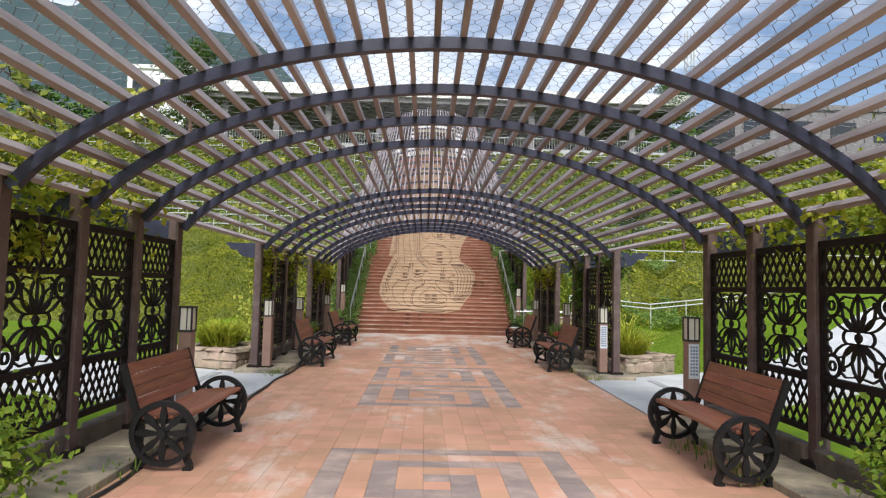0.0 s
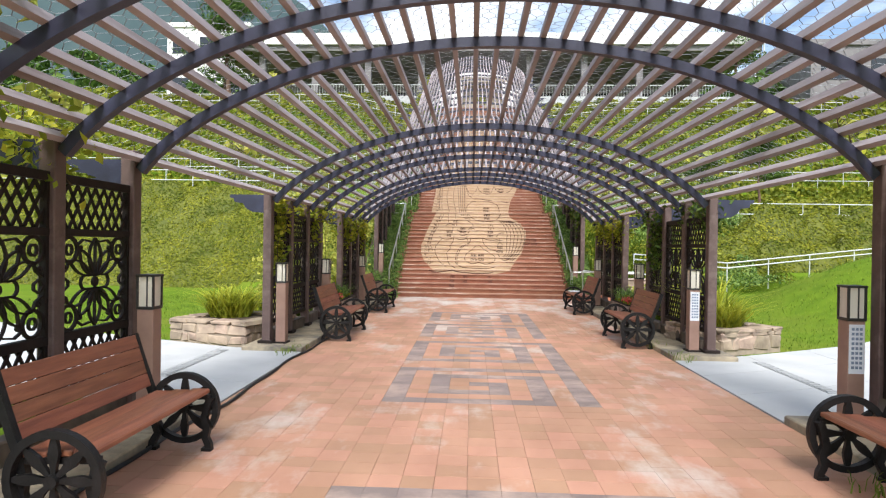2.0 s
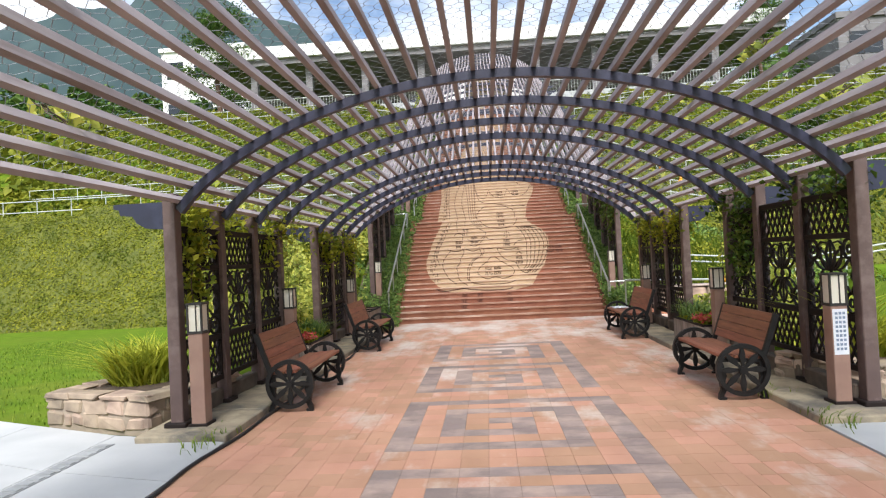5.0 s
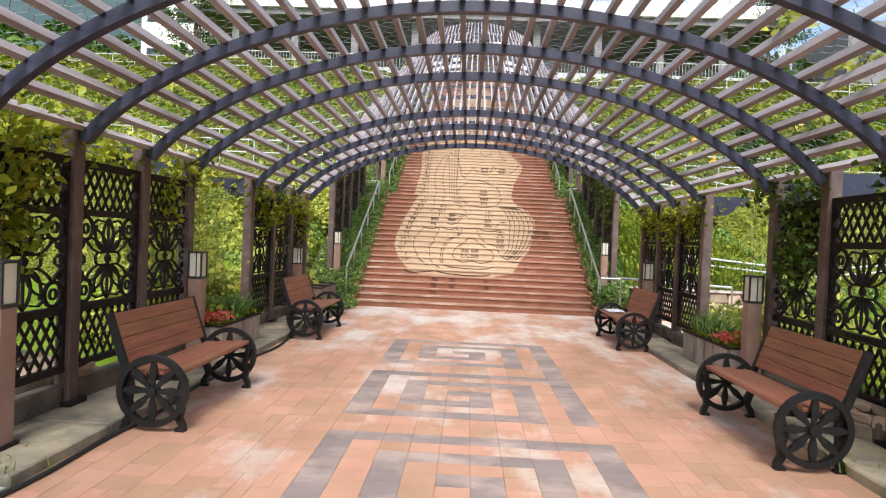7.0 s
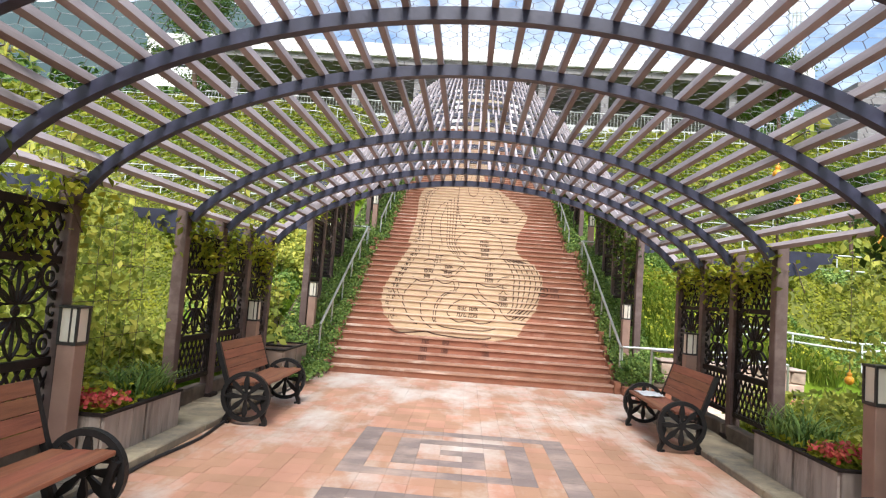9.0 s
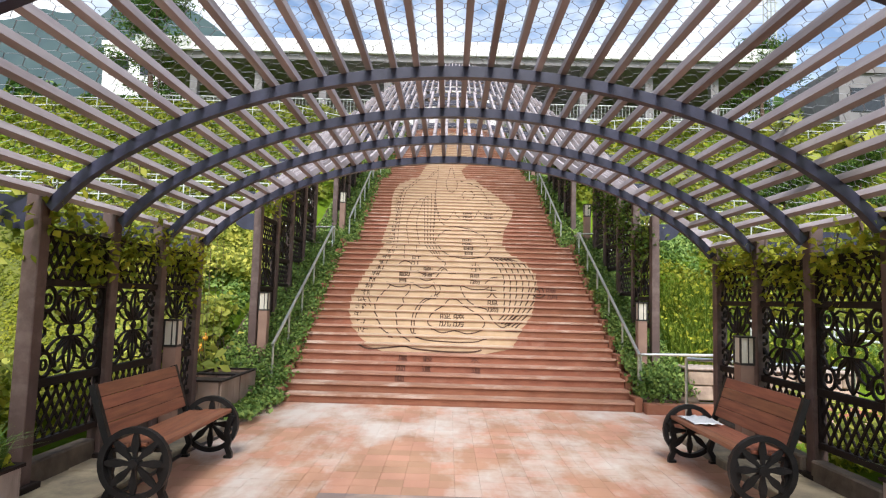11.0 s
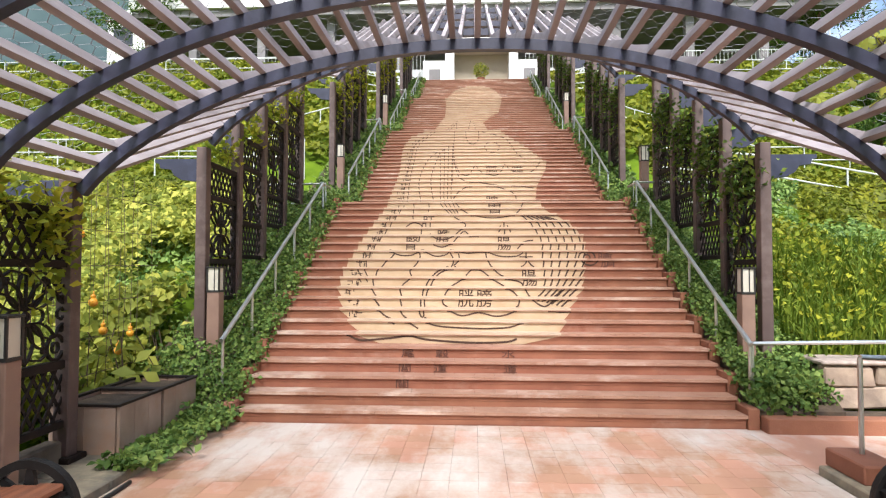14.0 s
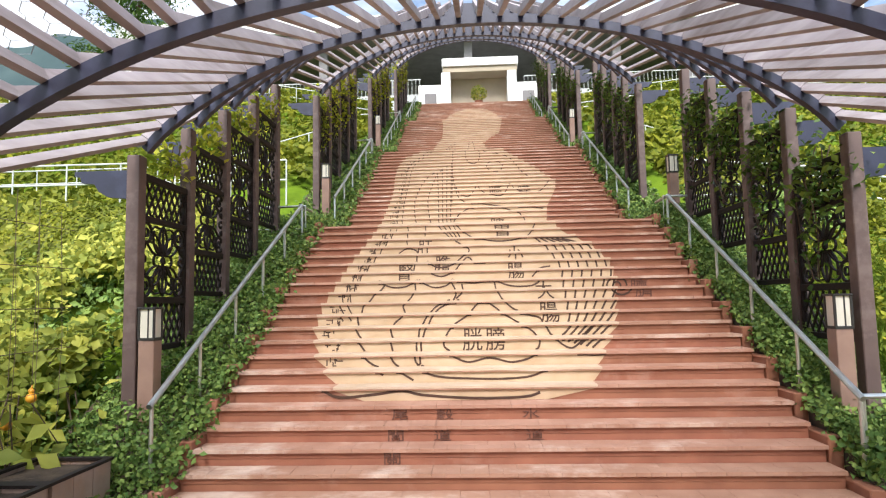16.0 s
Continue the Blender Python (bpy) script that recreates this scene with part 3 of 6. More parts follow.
def build_panel(parent):
    """A lattice panel between two posts; origin at its lower corner nearest the start of the walk, in the plane x = 0."""
    panel = new("lattice_panel")
    panel.parent = parent
    panel["label"] = "dark brown trellis panel with scrolled flower ornament"
    F = Matrix(((0, 0, 1), (1, 0, 0), (0, 1, 0))).to_4x4()     # u -> y, v -> z, n -> x
    w = PANEL_W
    for z0, z1 in ((1.99, 2.06), (1.585, 1.645), (0.775, 0.845), (0.30, 0.36)):
        part("rail", boxbm(-0.03, 0.03, 0, w, z0, z1, bevel=0.006), M_LATTICE, panel)
    for y0 in (0, w - 0.035):
        part("stile", boxbm(-0.026, 0.026, y0, y0 + 0.035, 0.36, 1.99), M_LATTICE, panel)
    for z0, z1 in ((1.645, 1.99), (0.36, 0.775)):
        b = bmesh.new()
        lattice_band(b, w, z0, z1, 0.115, 1.55, 0.026, 0.012, F)
        part("lattice", b, M_LATTICE, panel)
    b = bmesh.new()
    cu, cv = w / 2, 1.215
    T = 0.022
    R = lambda pts, wd=0.018, closed=True: ribbon(b, pts, wd * 0.8, T, F, closed)
    # centre: stadium with a boss
    st = ellipse(cu - 0.13, cv, 0.055, 0.055, 8, 0, math.pi / 2, 3 * math.pi / 2, False) + ellipse(cu + 0.13, cv, 0.055, 0.055, 8, 0, -math.pi / 2, math.pi / 2, False)
    R(st)
    R(ellipse(cu, cv, 0.03, 0.03, 10), 0.022)
    R([(cu, cv - 0.36), (cu, cv + 0.36)], 0.018, False)
    for s in (-1, 1):
        R(petal(cu, cv + s * 0.05, 0.31, 0.16, s * math.pi / 2))
        for q in (-1, 1):
            R(petal(cu + q * 0.03, cv + s * 0.05, 0.27, 0.11, math.atan2(s * 0.8, q * 0.62)))
            R(petal(cu + q * 0.05, cv + s * 0.055, 0.30, 0.09, math.atan2(s * 0.42, q * 0.9)))
            R(ellipse(cu + q * 0.33, cv + s * 0.265, 0.098, 0.098, 16), 0.03)
            R(ellipse(cu + q * 0.33, cv + s * 0.265, 0.038, 0.042, 10), 0.018)
            R(ellipse(cu + q * 0.2, cv + s * 0.27, 0.018, 0.026, 8, q * s * 0.5), 0.02)
            R(ellipse(cu + q * 0.39, cv + s * 0.12, 0.018, 0.022, 8), 0.022)
            R([(cu + q * 0.43, cv + s * 0.07), (cu + q * 0.36, cv + s * 0.11), (cu + q * 0.33, cv + s * 0.18)], 0.018, False)
            R([(cu + q * 0.24, cv + s * 0.30), (cu + q * 0.16, cv + s * 0.345), (cu + q * 0.06, cv + s * 0.33)], 0.018, False)
            R([(cu + q * 0.43, cv + s * 0.0), (cu + q * 0.39, cv + s * 0.05), (cu + q * 0.34, cv + s * 0.02), (cu + q * 0.34, cv - s * 0.02)], 0.016, False)
    part("ornament", b, M_LATTICE, panel)
    return panel


# low stone plinths under the panels
for a, b in BAYS_FLAT:
    for x in (XL, XR):
        part("plinth", boxbm(x - 0.11, x + 0.03, POSTS_FLAT[a] + 0.07, POSTS_FLAT[b] - 0.07, 0.06, 0.25, bevel=0.015), M_PLINTH, pergola, "dark stone plinth")

# flat part: posts, arches, panels
for y in POSTS_FLAT:
    for x, me_b in ((XL, me_brl), (XR, me_brr)):
        part("post", me_post, None, pergola).location = (x, y, 0.07)
        part("foot_plate", me_foot, None, pergola).location = (x, y, 0.07)
        part("bracket", me_b, None, pergola).location = (x, y, 0.07)
    part("arch", me_arch, None, pergola).location = (CX, y, SPRING)
proto = build_panel(pergola)
first = True
for a, b in BAYS_FLAT:
    for x in (XL, XR):
        m = pose(x, POSTS_FLAT[a] + 0.06, 0.05)
        if first:
            proto.matrix_basis = m
            first = False
        else:
            copy_thing(proto, m)

# stair part
for k in range(4):
    for i, y in enumerate(POST_STAIR):
        yy, zz = y + k * PERIOD, k * STEPS * RISER + 0.70 + (y - POST_STAIR[0]) * SLOPE
        for x, me_b in ((XL, me_brl), (XR, me_brr)):
            part("post", me_post_tall, None, pergola).location = (x, yy, zz)
            part("bracket", me_b, None, pergola).location = (x, yy, zz)
        part("arch", me_arch, None, pergola).location = (CX, yy, zz + 2.36)
        if i < 4:
            for x in (XL, XR):
                copy_thing(proto, pose(x, yy + 0.06, zz + 0.22))

# slats along the vault: flat, then rising with the stairs
slat_at = []
fine = arch_curve(400)
acc = [0.0]
for p, q in zip(fine, fine[1:]):
    acc.append(acc[-1] + math.hypot(q[0] - p[0], q[1] - p[1]))
NSLAT = 37
for i in range(NSLAT):
    s = acc[-1] * (0.012 + 0.976 * i / (NSLAT - 1))
    j = max(0, min(len(acc) - 2, int(np.searchsorted(acc, s)) - 1))
    p, q = fine[j], fine[j + 1]
    d = Vector((q[0] - p[0], q[1] - p[1])).normalized()
    slat_at.append((p[0] - d.y * 0.082, p[1] + d.x * 0.082, math.atan2(d.y, d.x)))
line = [(2.3, SPRING), (19.55, SPRING)]
for k in range(4):
    z0 = k * STEPS * RISER + 0.70 + 2.36
    line += [(POST_STAIR[0] + k * PERIOD, z0), (POST_STAIR[-1] + k * PERIOD, z0 + (POST_STAIR[-1] - POST_STAIR[0]) * SLOPE)]
for x, h, a in slat_at:
    for (ya, za), (yb, zb) in zip(line, line[1:]):
        up = Vector((-math.sin(a), 0, math.cos(a)))
        bm = bmesh.new()
        beam(bm, (CX + x, ya - 0.02, za + h), (CX + x, yb + 0.02, zb + h), 0.047, 0.08, up)
        part("slat", bm, M_SLAT, pergola)


# ---- wheel benches ----
def bench():
    b = thing("park_bench", "red-brown slatted bench with black cast-iron wheel arms", "bench", "benches along the pergola")
    L = 1.42
    # seat looks towards +x; length along y
    for i, x in enumerate((0.09, 0.235, 0.38)):
        part("seat_board", boxbm(x - 0.068, x + 0.068, -L / 2, L / 2, 0.415 + 0.012 * i, 0.452 + 0.012 * i, bevel=0.008), M_BENCHWOOD, b)
    for i in range(4):
        z0 = 0.49 + i * 0.098
        m = pose(-0.015 - 0.033 * i, 0, z0, 0, -19, 0)
        part("back_board", boxbm(-0.017, 0.017, -L / 2, L / 2, 0.0, 0.1, m, bevel=0.004), M_BENCHWOOD, b)
    for s in (-1, 1):
        y = s * (L / 2 + 0.005)
        F = Matrix(((1, 0, 0), (0, 0, 1), (0, 1, 0))).to_4x4()
        wheel = new("wheel")
        wheel.parent = b
        wheel.location = (0.235, y + s * 0.03, 0.315)
        r = bmesh.new()
        ribbon(r, ellipse(0, 0, 0.252, 0.252, 32), 0.046, 0.05, F, True)
        part("rim", r, M_IRON, wheel)
        h = bmesh.new()
        bmesh.ops.create_cone(h, segments=14, radius1=0.045, radius2=0.036, depth=0.075, cap_ends=True, matrix=Matrix.Rotation(radians(90), 4, 'X'))
        part("hub", h, M_IRON, wheel)
        for k in range(8):
            sp = bmesh.new()
            a = k * math.pi / 4
            pts = [(0.03, 0.012), (0.08, 0.018), (0.14, 0.031), (0.19, 0.024), (0.236, 0.012), (0.236, -0.012), (0.19, -0.024), (0.14, -0.031), (0.08, -0.018), (0.03, -0.012)]
            top, bot = [], []
            for u, v in pts:
                p = (u * math.cos(a) - v * math.sin(a), u * math.sin(a) + v * math.cos(a))
                top.append(sp.verts.new((p[0], 0.013, p[1])))
                bot.append(sp.verts.new((p[0], -0.013, p[1])))
            sp.faces.new(top)
            sp.faces.new(bot[::-1])
            for i in range(len(pts)):
                j = (i + 1) % len(pts)
                sp.faces.new((top[j], top[i], bot[i], bot[j]))
            part("spoke", sp, M_IRON, wheel)
        fr = bmesh.new()
        # end frame: feet, back upright, seat bearer
        ribbon(fr, [(0.455, 0.0), (0.45, 0.05), (0.425, 0.10), (0.44, 0.17), (0.415, 0.25), (0.44, 0.36), (0.46, 0.41)], 0.05, 0.045, F @ Matrix.Translation((0, 0, y - s * 0.02)))
        ribbon(fr, [(0.475, 0.012), (0.40, 0.012)], 0.026, 0.055, F @ Matrix.Translation((0, 0, y - s * 0.02)))
        ribbon(fr, [(0.0, 0.0), (0.01, 0.06), (0.05, 0.13), (0.02, 0.22), (0.035, 0.32), (0.01, 0.42), (-0.03, 0.52), (-0.10, 0.72), (-0.155, 0.885)], 0.05, 0.045, F @ Matrix.Translation((0, 0, y - s * 0.02)))
        ribbon(fr, [(-0.03, 0.012), (0.05, 0.012)], 0.026, 0.055, F @ Matrix.Translation((0, 0, y - s * 0.02)))
        ribbon(fr, [(0.0, 0.40), (0.46, 0.415)], 0.035, 0.04, F @ Matrix.Translation((0, 0, y - s * 0.02)))
        part("end_frame", fr, M_IRON, b)
    return b


BENCH = bench()
BENCH.matrix_basis = pose(-2.42, 6.05, 0)
copy_thing(BENCH, pose(2.95, 5.85, 0, 0, 0, 180))
copy_thing(BENCH, pose(-2.42, 12.85, 0))
copy_thing(BENCH, pose(2.93, 12.75, 0, 0, 0, 180))
copy_thing(BENCH, pose(-2.42, 17.2, 0))
copy_thing(BENCH, pose(2.95, 17.55, 0, 0, 0, 180))


# ---- lamp bollards ----
def bollard(notice=False):
    b = thing("lamp_bollard", "tan steel lamp bollard with a milky glass lantern" + (" and white notice" if notice else ""), "lamp", "lamp bollards")
    part("column", boxbm(-0.075, 0.075, -0.075, 0.075, 0, 0.93, bevel=0.006), M_BOLLARD, b)
    part("base_plate", boxbm(-0.10, 0.10, -0.10, 0.10, 0, 0.03, bevel=0.004), M_LATTICE, b)
    part("collar", boxbm(-0.08, 0.08, -0.08, 0.08, 0.93, 0.955), M_LAMPFRAME, b)
    part("glass", boxbm(-0.068, 0.068, -0.068, 0.068, 0.955, 1.22), M_LAMPGLASS, b)
    for sx in (-1, 1):
        for sy in (-1, 1):
            part("corner_bar", boxbm(sx * 0.072 - 0.009, sx * 0.072 + 0.009, sy * 0.072 - 0.009, sy * 0.072 + 0.009, 0.955, 1.22), M_LAMPFRAME, b)
    for f in (-1, 1):
        part("glazing_bar", boxbm(0.008, 0.02, f * 0.0685 - 0.005, f * 0.0685 + 0.005, 0.955, 1.22), M_LAMPFRAME, b)
    part("cap", boxbm(-0.087, 0.087, -0.087, 0.087, 1.22, 1.24, bevel=0.004), M_LAMPFRAME, b)
    if notice:
        n = part("notice", boxbm(-0.066, 0.066, -0.079, -0.0755, 0.47, 0.90), M_NOTICE, b, "white printed notice sheet")
        for i in range(3):
            bb = bmesh.new()
            for k in range(9):
                z = 0.86 - k * 0.042
                box(bb, -0.045 + i * 0.034, -0.022 + i * 0.034, -0.0815, -0.079, z - 0.012, z + 0.012)
            part("print", bb, M_NOTICEINK, n)
    return b


B1 = bollard()
B1.matrix_basis = pose(-2.86, 7.5, 0.07)
for x, y, z in ((-2.88, 11.42, 0.07), (-2.93, 14.46, 0.07), (-2.96, 18.7, 0.07), (3.4, 14.55, 0.07), (3.37, 18.45, 0.07),
                (-2.93, 22.0, 0.42), (3.38, 22.0, 0.42), (3.5, 26.6, 2.8),
                (-2.86, 28.6, 3.3), (-2.86, 35.6, 6.5), (3.38, 35.6, 6.5)):
    copy_thing(B1, pose(x, y, z))
B2 = bollard(True)
B2.matrix_basis = pose(3.4, 7.7, 0.07)
copy_thing(B2, pose(3.38, 11.5, 0.07))


# ---- stair handrails ----
def handrail(x, s):
    for k in range(4):
        y0, z0 = step_bounds(k)
        r = thing("handrail", "brushed steel handrail on slim posts beside the stairs", "handrail", "stair handrails")
        ya, yb = y0 + 0.25, y0 + (STEPS - 1) * TREAD - 0.3
        H = 0.72
        za = z0 + (ya - y0) * SLOPE + H
        zb = z0 + (yb - y0) * SLOPE + H
        b = bmesh.new()
        pts = [(x + s * 0.0, ya - 0.04, za - 0.02), (x, yb, zb)]
        if k < 3:
            pts += [(x + s * 0.05, yb + 0.06, zb + 0.01), (x + s * 0.05, yb + 0.75, zb + 0.01)]
        tube(b, pts, 0.026)
        part("top_rail", b, M_RAIL, r)
        n = 6
        for i in range(n):
            y = ya + (yb - ya) * i / (n - 1)
            z = z0 + (y - y0) * SLOPE
            b = bmesh.new()
            tube(b, [(x, y, z - 0.12), (x, y, z + H)], 0.018)
            part("post", b, M_RAIL, r)
        # short side rail at the landing
        if k < 3:
            b = bmesh.new()
            tube(b, [(x, yb + 0.2, zb - 0.9), (x, yb + 0.2, zb + 0.02), (x + s * 1.6, yb + 0.3, zb + 0.02)], 0.022)
            tube(b, [(x + s * 0.02, yb + 0.2, zb - 0.35), (x + s * 1.6, yb + 0.3, zb - 0.35)], 0.018)
            part("side_rail", b, M_RAIL, r)


handrail(STAIR_L - 0.25, -1)
handrail(STAIR_R + 0.15, 1)


# ---- plants ----
def stuff(name, me, mat, label, category):
    ob = part(name, me, mat)
    return tagged(ob, label, category, kind="stuff")


def scatter(n, x0, x1, y0, y1, lift0=0.0, lift1=0.2, power=1.0):
    """Points over the ground in a rectangle, lifted a little."""
    x, y = rng.uniform(x0, x1, n), rng.uniform(y0, y1, n)
    z = np.array([ground_z(a, b) for a, b in zip(x, y)])
    bump = np.array([noise.noise((a * 0.9, b * 0.9, 3.0)) for a, b in zip(x, y)])
    return np.stack([x, y, z + lift0 + (lift1 - lift0) * np.clip(0.55 + 0.6 * bump + 0.25 * rng.uniform(-1, 1, n), 0, 1) ** power], 1)


UPN = np.array([0, -0.45, 0.8])


def mound(name, x0, x1, y0, y1, height, step=0.28):
    """A clipped, lumpy shrub mass standing on the slope."""
    bm = bmesh.new()
    nx, ny = int((x1 - x0) / step) + 1, max(4, int((y1 - y0) / step) + 1)
    g = []
    for j in range(ny):
        row = []
        for i in range(nx):
            x, y = x0 + (x1 - x0) * i / (nx - 1), y0 + (y1 - y0) * j / (ny - 1)
            e = min(1.0, 6.0 * min(j / (ny - 1), 1 - j / (ny - 1))) * min(1.0, 8 * min(i / (nx - 1), 1 - i / (nx - 1)))
            z = ground_z(x, y) - 0.1 + height * math.sqrt(max(e, 0)) * (0.85 + 0.6 * noise.noise((x * 0.45, y * 0.6, 1)) + 0.6 * noise.noise((x * 1.4, y * 1.4, 5)))
            row.append(bm.verts.new((x + 0.1 * noise.noise((x, y, 9)), y, z)))
        g.append(row)
    for j in range(ny - 1):
        for i in range(nx - 1):
            bm.faces.new((g[j][i], g[j][i + 1], g[j + 1][i + 1], g[j + 1][i]))
    me = mesh_of(bm, name)
    return me, nx, ny


def face_normals(co, i, j):
    """Upward normals of a grid's cells."""
    n = np.cross(co[j, i + 1] - co[j, i], co[j + 1, i] - co[j, i])
    return n / np.linalg.norm(n, axis=1)[:, None]


def hedge(x0, x1, y0, y1, height, n, size, label):
    me, nx, ny = mound("hedge", x0, x1, y0, y1, height)
    co = np.empty(len(me.vertices) * 3)
    me.vertices.foreach_get("co", co)
    co = co.reshape(ny, nx, 3)
    u, v = rng.uniform(0, nx - 1.001, n), rng.uniform(0, ny - 1.001, n)
    i, j = u.astype(int), v.astype(int)
    fu, fv = (u - i)[:, None], (v - j)[:, None]
    p = (co[j, i] * (1 - fu) + co[j, i + 1] * fu) * (1 - fv) + (co[j + 1, i] * (1 - fu) + co[j + 1, i + 1] * fu) * fv
    p = p + rng.normal(0, size * 0.45, p.shape)
    h = tagged(new("hedge"), label, "hedge", kind="stuff")
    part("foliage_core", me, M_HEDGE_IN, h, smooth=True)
    part("leaves", leaf_mesh("leaves", p, size, face_normals(co, i, j), spread=0.45), M_HEDGE, h)


hedge(-30, -8.5, 23.9, 29.0, 0.75, 95000, 0.047, "clipped yellow-green azalea hedge covering the slope")
hedge(-10.5, -4.3, 24.6, 28.6, 0.5, 28000, 0.05, "clipped yellow-green hedge beside the stair bank")
hedge(6.5, 26, 24.4, 27.2, 1.25, 50000, 0.055, "clipped yellow-green azalea hedge on the terrace")
hedge(4.6, 24, 29.0, 31.6, 0.7, 16000, 0.09, "upper row of clipped yellow-green hedge")
for xa, xb in ((-26, -3.7), (4.2, 26)):
    p = scatter(26000, xa, xb, 30.5, 47.5, 0.0, 0.55)
    stuff("shrub_cover", leaf_mesh("shrub_cover", p, 0.14, np.tile(UPN, (len(p), 1)), spread=0.8), M_HEDGE, "yellow-green shrubs covering the terraced hillside", "shrubs")

for xa, xb in ((-60, -24), (25, 60)):
    p = scatter(16000, xa, xb, 29.0, 60.0, 0.0, 0.8)
    stuff("shrub_cover", leaf_mesh("shrub_cover", p, 0.3, np.tile(UPN, (len(p), 1)), spread=0.8), M_HEDGE, "olive shrubs covering the far hillside", "shrubs")

# woods on the far slopes
pts = []
for k in range(260):
    x = rng.uniform(-75, 70)
    y = rng.uniform(62, 120)
    if -20 < x < 24 and y < 75:
        continue
    h = rng.uniform(3.5, 7)
    c = np.array([x, y, ground_z(x, y) + h * 0.55])
    q = rng.normal(size=(150, 3))
    q /= np.linalg.norm(q, axis=1)[:, None]
    pts.append(c + q * np.array([h * 0.42, h * 0.42, h * 0.5]) * rng.uniform(0.75, 1.05, (150, 1)))
stuff("woodland", leaf_mesh("woodland", np.concatenate(pts), 0.6, spread=0.9), M_NEEDLE, "dark green wooded hillside far behind", "woods")


def ivy(x0, x1, y0, y1, n, size):
    x, y = rng.uniform(x0, x1, n), rng.uniform(y0, y1, n)
    z = np.array([bank(b) for b in y]) + 0.04 + 0.18 * np.clip(rng.normal(0.4, 0.4, n) + 0.5 * np.array([noise.noise((a * 2.2, b * 2.2, 7)) for a, b in zip(x, y)]), 0, 1.3)
    p = np.stack([x + 0.05 * rng.normal(size=n), y, z], 1)
    stuff("ivy", leaf_mesh("ivy", p, size, np.tile(np.array([0, -0.5, 0.7]), (n, 1)), spread=0.9, aspect=0.75), M_IVY, "dark green ivy carpet beside the stairs", "ivy")


for k in range(4):
    y0 = STAIR_Y + k * PERIOD
    n = (24000, 8000, 4000, 3000)[k]
    s = (0.027, 0.04, 0.055, 0.06)[k]
    ivy(-3.5, -2.33, y0 - (0.5 if k == 0 else 0.2), y0 + PERIOD - 0.9, n, s)
    ivy(3.1, 3.95, y0 + (0.1 if k == 0 else -0.2), y0 + PERIOD - 0.9, n, s)
# soil bank under the ivy
for xa, xb in ((-3.6, STAIR_L - 0.13), (STAIR_R + 0.13, 4.0)):
    bm = bmesh.new()
    rows = []
    yy = STAIR_Y + 0.02
    while yy < STAIR_Y + 4 * PERIOD:
        z = bank(yy) + 0.05
        rows.append([bm.verts.new((x, yy, zz)) for x, zz in ((xa, z - 0.9), (xa, z), (xb, z), (xb, z - 0.9))])
        yy += 0.25
    for a, b in zip(rows, rows[1:]):
        for i in range(3):
            bm.faces.new((a[i], a[i + 1], b[i + 1], b[i]))
    bm.faces.new(rows[0])
    tagged(part("soil_bank", bm, M_SOIL), "dark soil bank beside the stairs", "soil", kind="structure")
# ivy falling over the foot of the bank
n = 800
p = np.stack([rng.uniform(3.1, 3.75, n), 21.1 + 0.4 * rng.uniform(0, 1, n), rng.uniform(0.12, 0.6, n)], 1)
p = p[p[:, 2] < 0.15 + 0.9 * rng.uniform(0, 1, n)]
stuff("ivy", leaf_mesh("ivy", p, 0.036, np.tile(np.array([0, -0.8, 0.4]), (len(p), 1)), aspect=0.75), M_IVY, "dark green ivy hanging over the low wall", "ivy")
# creeper spilling over the kerb
n = 1500
x = rng.normal(-2.5, 0.12, n)
y = rng.uniform(19.3, 21.3, n)
x += (21.3 - y) * 0.02
stuff("creeper", leaf_mesh("creeper", np.stack([x, y, 0.09 + 0.05 * rng.uniform(0, 1, n)], 1), 0.035, aspect=0.75), M_IVY, "green creeper runners along the kerb", "creeper")


def clump(c, r, n):
    q = rng.normal(size=(n, 3)) * np.array(r) * 0.55
    return np.asarray(c) + q


def vine(label, clumps, size=0.045, mat=M_VINE, name="climbing_vine"):
    p = np.concatenate([clump(c, r, n) for c, r, n in clumps])
    v = tagged(new(name), label, "vine", kind="stuff")
    part("leaves", leaf_mesh("leaves", p, size, spread=0.9), mat, v)
    bm = bmesh.new()
    for c, r, n in clumps:
        for k in range(3):
            a = Vector(c) + Vector((rng.normal() * r[0] * 0.4, rng.normal() * r[1] * 0.4, -r[2]))
            b = Vector(c) + Vector((rng.normal() * r[0] * 0.4, rng.normal() * r[1] * 0.4, r[2]))
            m = (a + b) / 2 + Vector((rng.normal() * 0.05, rng.normal() * 0.08, 0))
            tube(bm, [a, m, b], 0.006, 5)
    part("stems", bm, M_TWIG, v)


# vines at the heads of the posts and over the panels
cl = []
for y, n, up in ((4.5, 900, 1), (5.5, 800, 1), (6.5, 420, 0)):
    cl.append(((XL - 0.25, y, 2.32 + 0.15 * up), (0.35, 0.5, 0.3), n))
    cl.append(((XL - 0.9, y + 0.3, 2.65), (0.7, 0.5, 0.35), n // 2))
cl.append(((XL, 4.8, 1.85), (0.08, 0.25, 0.25), 200))
vine("yellow-green vine over the trellis top", cl)
cl = [((XR + 0.25, y, 2.35), (0.35, 0.45, 0.3), n) for y, n in ((4.6, 700), (5.6, 600), (6.6, 450), (7.4, 150))]
cl += [((XR + 1.1, 5.5, 2.7), (0.6, 1.2, 0.4), 500)]
vine("yellow-green vine over the trellis top", cl)
